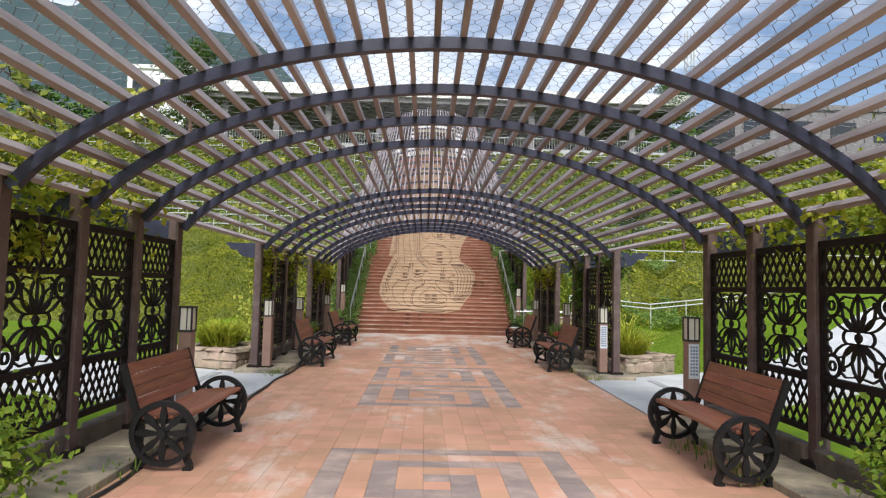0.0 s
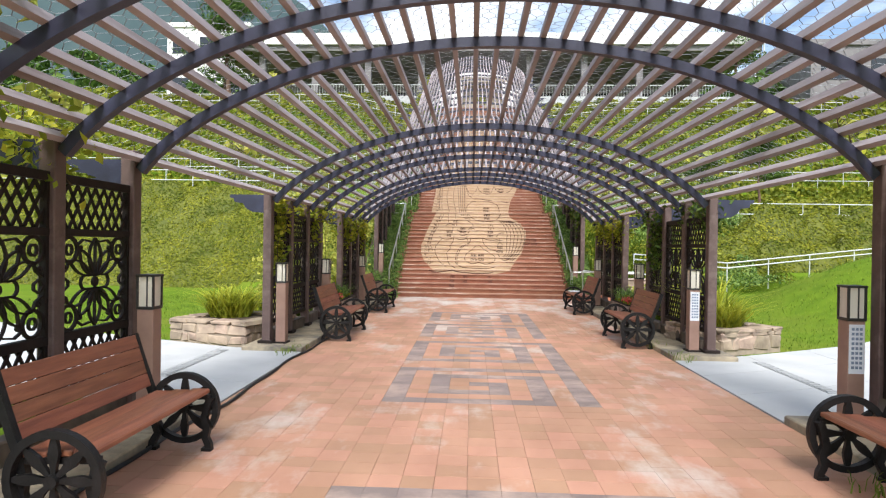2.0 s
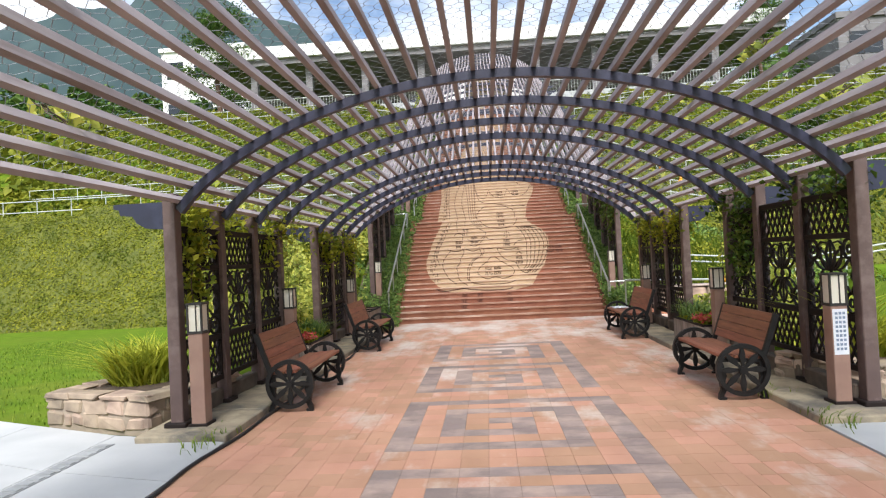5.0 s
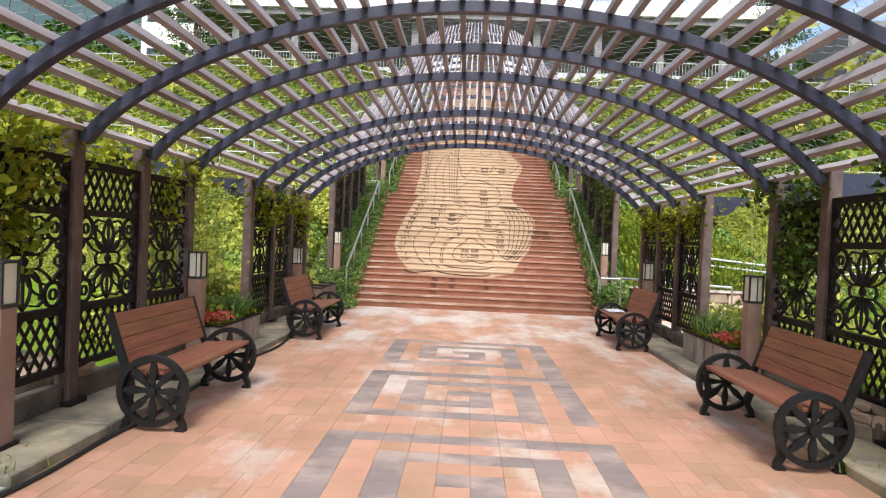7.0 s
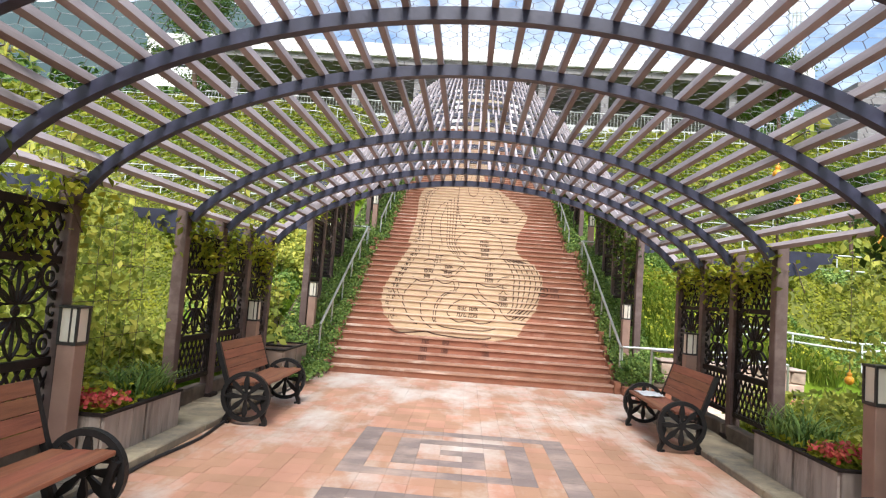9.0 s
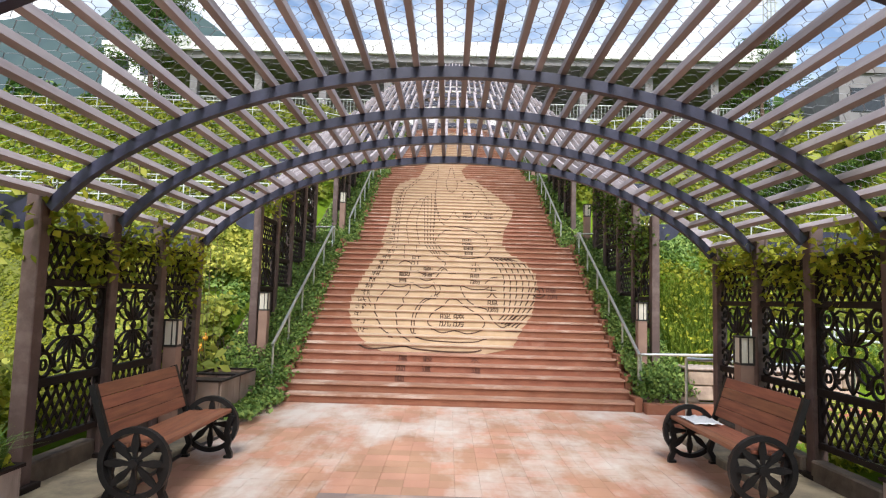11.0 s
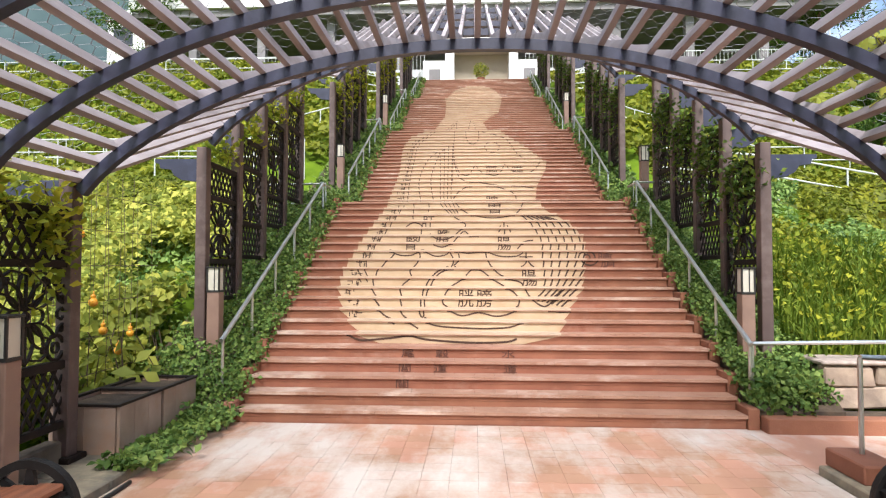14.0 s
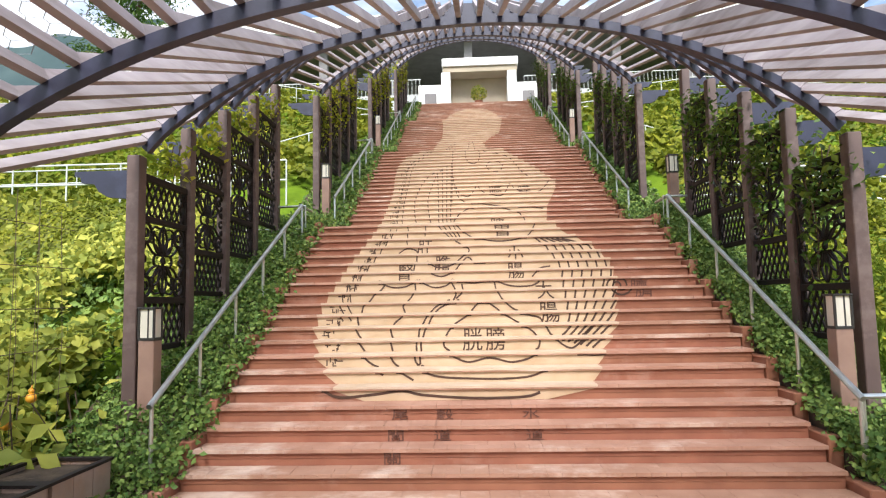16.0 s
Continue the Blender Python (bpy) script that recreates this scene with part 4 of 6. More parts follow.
cl = [((XL - 0.05, 11.85, 1.95), (0.16, 0.28, 0.45), 800), ((XL, 11.75, 1.5), (0.1, 0.2, 0.35), 250), ((XL - 0.2, 12.5, 2.3), (0.3, 0.4, 0.25), 450), ((XL - 0.2, 13.5, 2.25), (0.3, 0.5, 0.2), 350),
      ((XL - 0.05, 14.0, 1.85), (0.15, 0.2, 0.3), 200), ((XL - 0.05, 14.5, 2.2), (0.3, 0.3, 0.3), 300)]
vine("green creeper climbing post and trellis", cl)
cl = [((XR + 0.1, 11.7, 2.15), (0.2, 0.3, 0.35), 500), ((XR + 0.1, 12.5, 2.3), (0.25, 0.4, 0.25), 350), ((XR + 0.05, 13.9, 1.95), (0.2, 0.35, 0.5), 700), ((XR, 14.1, 1.5), (0.12, 0.3, 0.4), 350), ((XR + 0.1, 14.6, 2.3), (0.3, 0.3, 0.3), 500)]
vine("green creeper in shade-darkened colour climbing post and trellis", cl, 0.042, M_CREEPER)
cl = [((XL - 0.05, y, z), (0.22, 0.3, 0.3), n) for y, z, n in ((16.7, 2.2, 350), (17.2, 1.9, 450), (17.8, 2.0, 450), (18.6, 2.1, 400), (19.3, 2.0, 450), (19.2, 1.5, 120))]
vine("green creeper climbing post and trellis", cl)
cl = [((XR + 0.05, y, z), (0.22, 0.3, 0.3), n) for y, z, n in ((16.7, 2.2, 300), (17.2, 2.0, 350), (17.9, 2.0, 450), (18.6, 2.1, 450), (19.3, 2.1, 450))]
vine("green creeper climbing post and trellis", cl)
for k in range(4):
    dy, dz = k * PERIOD, k * STEPS * RISER
    d = 0.5 if k == 0 else 0.3
    cl = []
    for i, y in enumerate(POST_STAIR[:-1]):
        z = 0.7 + dz + (y - 22) * SLOPE
        cl.append(((XR - 0.05, y + dy + 0.45, z + 2.05), (0.2, 0.5, 0.36), int(760 * d)))
        cl.append(((XR - 0.1, y + dy + 0.6, z + 1.5), (0.08, 0.2, 0.4), int(120 * d)))
    vine("green creeper in shade-darkened colour hanging over the stair trellis", cl, 0.042, M_CREEPER)
    cl = []
    for i, y in enumerate(POST_STAIR[:-1]):
        z = 0.7 + dz + (y - 22) * SLOPE
        cl.append(((XL - 0.1, y + dy + 0.7, z + 2.5), (0.2, 0.4, 0.22), 260 if k == 0 else 340))
        if k:
            cl.append(((XL, y + dy + 0.6, z + 1.9), (0.12, 0.3, 0.35), 170))
    vine("yellow-green creeper hanging over the stair trellis", cl)

cl = []
for k in range(34):
    x, h, a = slat_at[int(rng.choice([1, 2, 3, 4, 5, 7, 29, 31, 32, 33, 34, 35]))]
    cl.append(((CX + x * 1.03, rng.uniform(3.2, 20), SPRING + h + 0.12), (0.15, 0.22, 0.06), int(rng.integers(8, 40))))
vine("sparse yellow-green gourd shoots creeping over the slats", cl, 0.06, M_GOURD_LEAF)

# vine curtains in the open bays, on string netting
for xa, y0, y1, n in ((-3.9, 14.7, 16.3, 3600), (-4.1, 19.9, 21.7, 1300), (4.5, 15.0, 16.4, 1700)):
    x = xa + 0.25 * rng.normal(size=n)
    y = rng.uniform(y0 - 0.3, y1 + 0.3, n)
    z = rng.uniform(0.2, 2.7, n)
    v = tagged(new("vine_curtain"), "yellow-green climbing gourd vine on string netting", "vine", kind="stuff")
    part("leaves", leaf_mesh("leaves", np.stack([x, y, z], 1), 0.05, np.tile(np.array([0.9, -0.4, 0.2]), (n, 1)), spread=0.8), M_GOURD_LEAF, v)
    bm = bmesh.new()
    yy = y0
    while yy < y1:
        tube(bm, [(xa + 0.6, yy, 0.3), (xa + 0.62, yy + 0.03 * rng.normal(), 1.4), (xa + 0.6, yy, 2.5)], 0.0028, 4)
        yy += 0.27
    for z in np.arange(0.6, 2.5, 0.35):
        tube(bm, [(xa + 0.6, y0, z), (xa + 0.6, y1, z + 0.02)], 0.003, 4)
    part("netting", bm, M_TWIG, v)

# gourd bed on the bank
n = 13000
p = scatter(n * 2, -9.5, -3.65, 20.4, 26.5, 0.0, 0.75)
p = p[p[:, 0] > -4.5 - (p[:, 1] - 20.4) * 0.55]
patch = np.array([noise.noise((a * 0.75, b * 0.75, 21.0)) + 0.35 * noise.noise((a * 2.1, b * 2.1, 3.0)) for a, b in p[:, :2]])
p = p[patch > -0.12]
n = len(p)
stuff("gourd_bed", leaf_mesh("gourd_bed", p, 0.06, np.tile(UPN, (n, 1)), spread=0.8, aspect=0.8), M_GOURD_LEAF, "dense yellow-green gourd and weed bed on the bank", "plants")
p = scatter(15000, -9.5, -3.65, 20.6, 27.0, 0.0, 0.35)
p = p[p[:, 0] > -4.5 - (p[:, 1] - 20.4) * 0.55]
stuff("bed_undergrowth", leaf_mesh("bed_undergrowth", p, 0.05, np.tile(UPN, (len(p), 1)), spread=0.8), M_IVY, "dark green undergrowth of the gourd bed", "plants")
cl = [((-3.75 + 0.2 * rng.normal(), y, 0.55 + 0.25 * rng.normal()), (0.3, 0.3, 0.4), 34) for y in np.linspace(19.8, 22.6, 12)]
vine("large pale gourd leaves trailing behind the planter", cl, 0.10, M_GOURD_LEAF, "gourd_plant")
me_g = bpy.data.meshes.new("gourd")
bm = bmesh.new()
bmesh.ops.create_uvsphere(bm, u_segments=10, v_segments=8, radius=0.045, matrix=Matrix.Translation((0, 0, -0.05)))
bmesh.ops.create_uvsphere(bm, u_segments=10, v_segments=6, radius=0.025, matrix=Matrix.Translation((0, 0, 0.008)))
tube(bm, [(0, 0, 0.02), (0.006, 0, 0.06)], 0.006, 6)
for f in bm.faces:
    f.smooth = True
bm.to_mesh(me_g)
bm.free()
me_g.materials.append(M_YELLOW)
for x, y, z in ((-3.45, 20.2, 2.0), (-3.5, 20.5, 1.35), (-3.55, 20.75, 1.05), (-3.7, 21.5, 0.95), (-3.6, 21.1, 0.8), (4.2, 15.6, 1.5), (4.0, 15.9, 1.1), (3.9, 15.3, 2.4), (3.3, 15.6, 2.75), (2.9, 15.2, 2.95)):
    g = tagged(part("gourd", me_g, None), "small orange bottle gourd hanging on the netting", "gourd", "gourds on the vine")
    g.location = (x, y, z)
    b = bmesh.new()
    tube(b, [(0, 0, 0.05), (0.01, 0.01, 2.66 - z if z < 2.5 else 0.25)], 0.003, 4)
    part("stalk", b, M_TWIG, g)
# low weedy beds behind the trellis panels
for xa, xb, ya, yb, n, top in ((-5.0, -3.55, 15.4, 20.5, 6500, 0.85), (3.95, 5.4, 14.4, 19.0, 4600, 0.5)):
    p = scatter(n, xa, xb, ya, yb, 0.0, top)
    stuff("weed_bed", leaf_mesh("weed_bed", p, 0.05, np.tile(UPN, (n, 1)), spread=0.8), M_VINE, "olive green weeds behind the trellis", "plants")
    p = scatter(n // 2, xa, xb, ya, yb, 0.1, top + 0.25)
    stuff("weed_bed", leaf_mesh("weed_bed", p, 0.055, np.tile(UPN, (n // 2, 1)), spread=0.8), M_GOURD_LEAF, "pale yellow-green gourd leaves behind the trellis", "plants")
# grassy bank at the other side
n = 4200
p = scatter(n, 3.95, 7.6, 21.9, 24.2, 0, 0.0)
p[:, 2] -= 0.03
stuff("tall_grass", blade_mesh("tall_grass", p, 0.55, 0.012, lean=0.7), M_GRASS, "tall bright green grass on the bank", "grass")
q = p[rng.permutation(len(p))[:1600]].copy()
q[:, 2] += 0.15 + 0.4 * rng.uniform(0, 1, len(q))
stuff("bank_shrubs", leaf_mesh("bank_shrubs", q, 0.05, np.tile(UPN, (len(q), 1)), spread=0.9), M_VINE, "leafy green shrubs among the tall grass on the bank", "shrubs")
p = scatter(20000, 4.2, 11, 22.8, 28.5, 0, 0.55)
dark = np.array([noise.noise((a * 0.8, b * 0.8, 11.0)) for a, b in p[:, :2]]) > 0.02
stuff("shrub_cover", leaf_mesh("shrub_cover", p[~dark], 0.045, np.tile(UPN, ((~dark).sum(), 1)), spread=0.8), M_HEDGE, "yellow-green shrubs on the bank", "shrubs")
stuff("shrub_cover", leaf_mesh("shrub_cover", p[dark], 0.05, np.tile(UPN, (dark.sum(), 1)), spread=0.8), M_IVY, "darker green shrubs among the bank's yellow ones", "shrubs")
# short lawn blades beside the paths
for xa, xb, n in ((-12, -5.0, 9000), (5.2, 12, 8000)):
    for ya, yb in ((11.1, 20.5),):
        m = n if ya > 10 else n // 2
        p = scatter(m, xa, xb, ya, yb)
        p[:, 2] = np.array([ground_z(a, b) for a, b in p[:, :2]]) - 0.03
        p = p[[path_far(a) + 0.15 < b for a, b in p[:, :2]]]
        stuff("lawn_grass", blade_mesh("lawn_grass", p, 0.05, 0.006, lean=0.8), M_GRASS, "short green lawn grass", "grass")
# weeds at the kerb
for x, y, n in ((-2.62, 11.02, 50), (3.05, 11.05, 60), (2.75, 5.4, 50), (2.75, 6.2, 40), (3.0, 12.1, 30), (-2.5, 5.2, 25)):
    r = np.array([x, y, 0.02]) + np.stack([rng.normal(0, 0.09, n), rng.normal(0, 0.16, n), 0 * rng.normal(size=n)], 1)
    stuff("weeds", blade_mesh("weeds", r, 0.10, 0.006, lean=1.0), M_GRASS, "small weeds growing at the kerb", "weeds")


def bush(x, y, z, n, r, label):
    p = np.array([x, y, z]) + rng.normal(size=(n, 3)) * np.array(r) * 0.5
    b = tagged(new("bush"), label, "bush")
    b.location = (0, 0, 0)
    part("leaves", leaf_mesh("leaves", p, 0.035, spread=0.9), M_GRASS, b)
    bm = bmesh.new()
    for k in range(6):
        tube(bm, [(x, y, 0.02), (x + 0.25 * rng.normal() * r[0], y + 0.25 * rng.normal() * r[1], z)], 0.007, 5)
    part("stems", bm, M_TWIG, b)


bush(-2.72, 4.05, 0.42, 700, (0.3, 0.35, 0.34), "small bright green shrub at the kerb")
bush(3.3, 4.15, 0.4, 600, (0.28, 0.3, 0.34), "small bright green shrub at the kerb")


# ---- stone planters ----
def stone_planter(cx, cy, turn, x1, y1, h, label):
    """A rubble planter with its near inner corner at (cx, cy)."""
    t = thing("stone_planter", label, "planter")
    t.matrix_basis = pose(cx, cy, 0, 0, 0, turn)
    x0, y0 = 0.0, 0.0
    part("core", boxbm(x0 + 0.012, x1 - 0.012, y0 + 0.012, y1 - 0.012, -0.05, h - 0.07), M_MORTAR, t)
    part("soil", boxbm(x0 + 0.18, x1 - 0.18, y0 + 0.18, y1 - 0.18, h - 0.12, h - 0.03), M_SOIL, t)
    r = random.Random(int(cx * 100))

    def stone(cx, cy, cz, sx, sy, sz):
        b = bmesh.new()
        vs = box(b, cx - sx / 2, cx + sx / 2, cy - sy / 2, cy + sy / 2, cz - sz / 2, cz + sz / 2)
        for v in vs:
            v.co += Vector((r.uniform(-1, 1) * sx * 0.17, r.uniform(-0.5, 0.5) * sy * 0.2, r.uniform(-1, 1) * sz * 0.2))
        bmesh.ops.bevel(b, geom=b.edges[:], offset=min(sx, sy, sz) * 0.16, segments=1, affect='EDGES', profile=0.6)
        part("stone", b, M_STONE, t)

    for face in range(4):
        along = (x1 - x0) if face < 2 else (y1 - y0)
        z = 0.0
        while z < h - 0.10:
            hh = min(r.uniform(0.13, 0.30), h - 0.05 - z)
            u = 0.0
            while u < along - 0.05:
                ww = min(r.uniform(0.10, 0.40), along - u)
                if along - u - ww < 0.1:
                    ww = along - u
                c = u + ww / 2
                if face == 0:
                    stone(x0 + c, y0 + 0.06, z + hh / 2, ww - 0.012, 0.14, hh - 0.01)
                elif face == 1:
                    stone(x0 + c, y1 - 0.06, z + hh / 2, ww - 0.012, 0.14, hh - 0.01)
                elif face == 2:
                    stone(x0 + 0.06, y0 + c, z + hh / 2, 0.14, ww - 0.012, hh - 0.01)
                else:
                    stone(x1 - 0.06, y0 + c, z + hh / 2, 0.14, ww - 0.012, hh - 0.01)
                u += ww
            z += hh
        u = 0.0
        while u < along - 0.05:
            ww = min(r.uniform(0.3, 0.5), along - u)
            if along - u - ww < 0.15:
                ww = along - u
            c = u + ww / 2
            if face < 2:
                stone(x0 + c, (y0 + 0.1) if face == 0 else (y1 - 0.1), h - 0.03, ww - 0.01, 0.24, 0.06)
            else:
                stone((x0 + 0.1) if face == 2 else (x1 - 0.1), y0 + c, h - 0.03, 0.24, ww - 0.01, 0.06)
            u += ww


stone_planter(-4.86, 11.84, -16, 1.45, 1.4, 0.37, "low planter of tan rubble stone on the lawn")
stone_planter(3.92, 11.75, 27, 1.35, 1.2, 0.36, "low planter of tan rubble stone on the lawn")


def tuft(cx, cy, cz, r, n, h, label):
    k = []
    while len(k) < n:
        x, y = rng.uniform(-1, 1, 2)
        if x * x + y * y < 1:
            k.append((cx + x * r[0], cy + y * r[1], cz))
    stuff("grass_tuft", blade_mesh("grass_tuft", k, h, 0.014, lean=1.5, bend=0.2), M_TUFT, label, "grass")


tuft(-4.1, 12.45, 0.33, (0.34, 0.3), 620, 0.46, "arching yellow-green grass tuft in the stone planter")
tuft(4.3, 12.55, 0.3, (0.22, 0.22), 420, 0.42, "dark green grass tuft in the stone planter")
tuft(4.2, 12.85, 0.3, (0.2, 0.2), 120, 0.75, "taller green reeds in the stone planter")


# ---- board planters with flowers ----
def board_planter(x0, x1, y0, y1, h, flowers, label, z=0.07, mat=M_PLANTER):
    t = thing("board_planter", label, "planter", "board planters", at=(0, 0, 0))
    n = int((y1 - y0) / 0.2)
    for x in (x0, x1):
        for i in range(n):
            a, b = y0 + (y1 - y0) * i / n, y0 + (y1 - y0) * (i + 1) / n
            part("board", boxbm(x - 0.014, x + 0.014, a + 0.002, b - 0.002, z, z + h, bevel=0.003), mat, t)
    m = max(2, int((x1 - x0) / 0.2))
    for y in (y0, y1):
        for i in range(m):
            a, b = x0 + 0.016 + (x1 - x0 - 0.032) * i / m, x0 + 0.016 + (x1 - x0 - 0.032) * (i + 1) / m
            part("board", boxbm(a + 0.002, b - 0.002, y - 0.014, y + 0.014, z, z + h, bevel=0.003), mat, t)
    for x in (x0, x1):
        part("rim", boxbm(x - 0.025, x + 0.025, y0 - 0.025, y1 + 0.025, z + h, z + h + 0.022), M_LATTICE, t)
    for y in (y0, y1):
        part("rim", boxbm(x0 + 0.025, x1 - 0.025, y - 0.025, y + 0.025, z + h, z + h + 0.022), M_LATTICE, t)
    part("soil", boxbm(x0 + 0.014, x1 - 0.014, y0 + 0.014, y1 - 0.014, z + 0.02, z + h - 0.03), M_SOIL, t)
    if flowers:
        k = 520
        p = np.stack([rng.uniform(x0 + 0.02, x1 - 0.02, k), rng.uniform(y0 + 0.05, y1 - 0.05, k), z + h + 0.07 * rng.uniform(-0.2, 1, k) ** 2 + 0.18 * rng.uniform(0, 1, k) * (rng.uniform(0, 1, k) > 0.85)], 1)
        stuff("bedding_plants", leaf_mesh("bedding_plants", p, 0.04), M_VINE, "green foliage filling the board planter", "plants")
        yc = y0 + (y1 - y0) * (0.25 if flowers == 1 else 0.3)
        k = 420
        p = np.stack([rng.uniform(x0 - 0.02, x1, k), yc + rng.uniform(-0.17, 0.25, k), z + h + 0.06 + 0.10 * rng.uniform(0, 1, k)], 1)
        stuff("red_flowers", leaf_mesh("red_flowers", p, 0.022, aspect=0.9), M_FLOWER, "red and orange bedding flowers in the planter", "flowers")


board_planter(-3.22, -2.69, 14.6, 15.24, 0.35, 1, "weathered grey board planter with red flowers")
board_planter(-3.22, -2.69, 15.28, 15.92, 0.35, 0, "weathered grey board planter with green plants")
board_planter(3.24, 3.76, 14.76, 15.4, 0.36, 2, "weathered grey board planter with red flowers")
board_planter(3.24, 3.76, 15.44, 16.17, 0.36, 0, "weathered grey board planter with green plants")
for xa, xb, y0, y1 in ((-3.2, -2.71, 15.3, 15.9), (3.26, 3.74, 15.46, 16.15)):
    k = 420
    p = np.stack([rng.uniform(xa, xb, k), rng.uniform(y0, y1, k), 0.39 + 0.12 * rng.uniform(0, 1, k) ** 2], 1)
    stuff("bedding_plants", leaf_mesh("bedding_plants", p, 0.032), M_VINE, "green foliage filling the board planter", "plants")
    p = np.stack([rng.uniform(xa + 0.05, xb - 0.05, 260), rng.uniform(y0, y1, 260), np.full(260, 0.36)], 1)
    stuff("strap_leaves", blade_mesh("strap_leaves", p, 0.34, 0.011, lean=0.9), M_IVY, "grey-green strap leaves standing in the board planter", "plants")
board_planter(-3.35, -2.76, 19.72, 20.4, 0.4, 0, "brown steel-sided planter of dark soil beside the stairs", mat=M_RUST)
board_planter(-3.35, -2.76, 20.45, 21.12, 0.4, 0, "brown steel-sided planter of dark soil beside the stairs", mat=M_RUST)


# ---- low wall, brick step and rails at the foot of the stairs ----
wall = thing("retaining_wall", "low rubble stone retaining wall on a red brick footing", "wall")
part("footing", boxbm(3.14, 6.6, 20.98, 21.16, -0.05, 0.15, bevel=0.01), M_STAIR, wall)
part("core", boxbm(4.02, 6.6, 21.17, 21.48, -0.05, 0.13), M_SOIL, wall)
part("core", boxbm(3.95, 6.6, 21.5, 21.9, 0.16, 0.58), M_MORTAR, wall)
r7 = random.Random(7)
for row in range(2):
    u = 3.95
    while u < 6.55:
        ww = min(r7.uniform(0.26, 0.6), 6.6 - u)
        b = bmesh.new()
        vs = box(b, u + 0.008, u + ww - 0.008, 21.44, 21.6, 0.17 + row * 0.225, 0.385 + row * 0.225)
        for v in vs:
            v.co += Vector((r7.uniform(-0.03, 0.03), r7.uniform(-0.015, 0.015), r7.uniform(-0.025, 0.025)))
        bmesh.ops.bevel(b, geom=b.edges[:], offset=0.018, segments=1, affect='EDGES', profile=0.6)
        part("stone", b, M_STONE, wall)
        u += ww
part("coping", boxbm(3.9, 6.6, 21.4, 21.95, 0.62, 0.665, bevel=0.015), M_PLANTER, wall)
step = thing("brick_step", "short red brick kerb block holding a rail post", "step")
part("block", boxbm(3.02, 3.32, 19.3, 19.8, 0.07, 0.21, bevel=0.012), M_STAIR, step)
tagged(part("pavement", boxbm(FLOOR_R + 0.01, 7.5, 19.8, 21.35, -0.13, -0.004), M_PAVER_ONE), "orange clay paving at the side of the stairs", "paving", kind="structure")


def railing(pts, h, label, mat, r=0.022, spacing=1.4, rails=(1.0, 0.55), name="railing"):
    t = thing(name, label, "railing", "metal railings")
    pts = [Vector(p) for p in pts]
    for f in rails:
        b = bmesh.new()
        tube(b, [p + Vector((0, 0, h * f)) for p in pts], r)
        part("rail", b, mat, t)
    for a, b2 in zip(pts, pts[1:]):
        n = max(1, round((b2 - a).length / spacing))
        for i in range(n + 1):
            if i == n and b2 is not pts[-1]:
                continue
            p = a.lerp(b2, i / n)
            b = bmesh.new()
            tube(b, [p - Vector((0, 0, 0.25)), p + Vector((0, 0, h))], r * 0.85, 6)
            part("post", b, mat, t)


railing([(3.2, 21.45, 0.1), (5.2, 21.6, 0.12)], 0.74, "steel rail running from the stair foot along the low wall", M_RAIL, spacing=2.0, rails=(1.0,))
railing([(3.2, 19.62, 0.21), (5.4, 19.75, 0.12)], 0.74, "steel rail on a brick block beside the paving", M_RAIL, spacing=2.2, rails=(1.0,))
railing([(5.3, 22.2, ground_z(5.3, 22.2)), (8.6, 23.0, 0.42), (11.4, 23.2, 0.74), (16, 23.6, 1.25)], 0.75, "pale steel ramp railing across the lawn", M_WHITERAIL, rails=(1.0, 0.78))
railing([(x, 29.5 + 0.1 * math.sin(x), ground_z(x, 29.5)) for x in (-26, -20, -14, -9, -6.5, -4.0)], 1.0, "white two-bar railing along the terrace path", M_WHITERAIL)
railing([(x, 28.6, ground_z(x, 28.6)) for x in (4.4, 7, 10, 14, 20, 26)], 1.0, "white two-bar railing along the terrace path", M_WHITERAIL)
railing([(x, 36.0, ground_z(x, 36)) for x in (-24, -16, -9, -4.0)], 1.0, "white two-bar railing along the upper terrace", M_WHITERAIL)
railing([(x, 36.0, ground_z(x, 36)) for x in (4.4, 10, 16, 24)], 1.0, "white two-bar railing along the upper terrace", M_WHITERAIL)
railing([(x, 43.0, ground_z(x, 43)) for x in (-24, -16, -9, -4.0)], 1.0, "white two-bar railing along the upper terrace", M_WHITERAIL)
railing([(x, 43.0, ground_z(x, 43)) for x in (4.4, 10, 16, 24)], 1.0, "white two-bar railing along the upper terrace", M_WHITERAIL)

# drain cable lying along the paving edge
b = bmesh.new()
tube(b, [(FLOOR_L + 0.05 + 0.03 * math.sin(y * 1.7) + 0.02 * math.sin(y * 4.1), y, 0.018) for y in np.arange(2.0, 19.5, 0.25)], 0.016, 6)
tagged(part("cable", b, M_RUBBER), "black cable lying along the edge of the paving", "cable")


# ---- hall at the head of the stairs ----
TOP = 4 * STEPS * RISER
hall = thing("hall", "wide modern hall with a dark deep soffit and white fascia", "building")
HY = 51.0
part("terrace", boxbm(-20, 21, STAIR_Y + 3 * PERIOD + 20 * TREAD + 2.0, 75, TOP - 2.0, TOP + 0.02), M_CONCRETE, hall)
part("front_wall", boxbm(-19, -2.4, HY - 1.5, HY - 1.2, TOP, TOP + 1.6), M_CONCRETE, hall)
part("front_wall", boxbm(3.0, 20, HY - 1.5, HY - 1.2, TOP, TOP + 1.6), M_CONCRETE, hall)
part("back_wall", boxbm(-19, 20, HY + 8, HY + 8.4, TOP, TOP + 6.2), M_DARKROOF, hall)
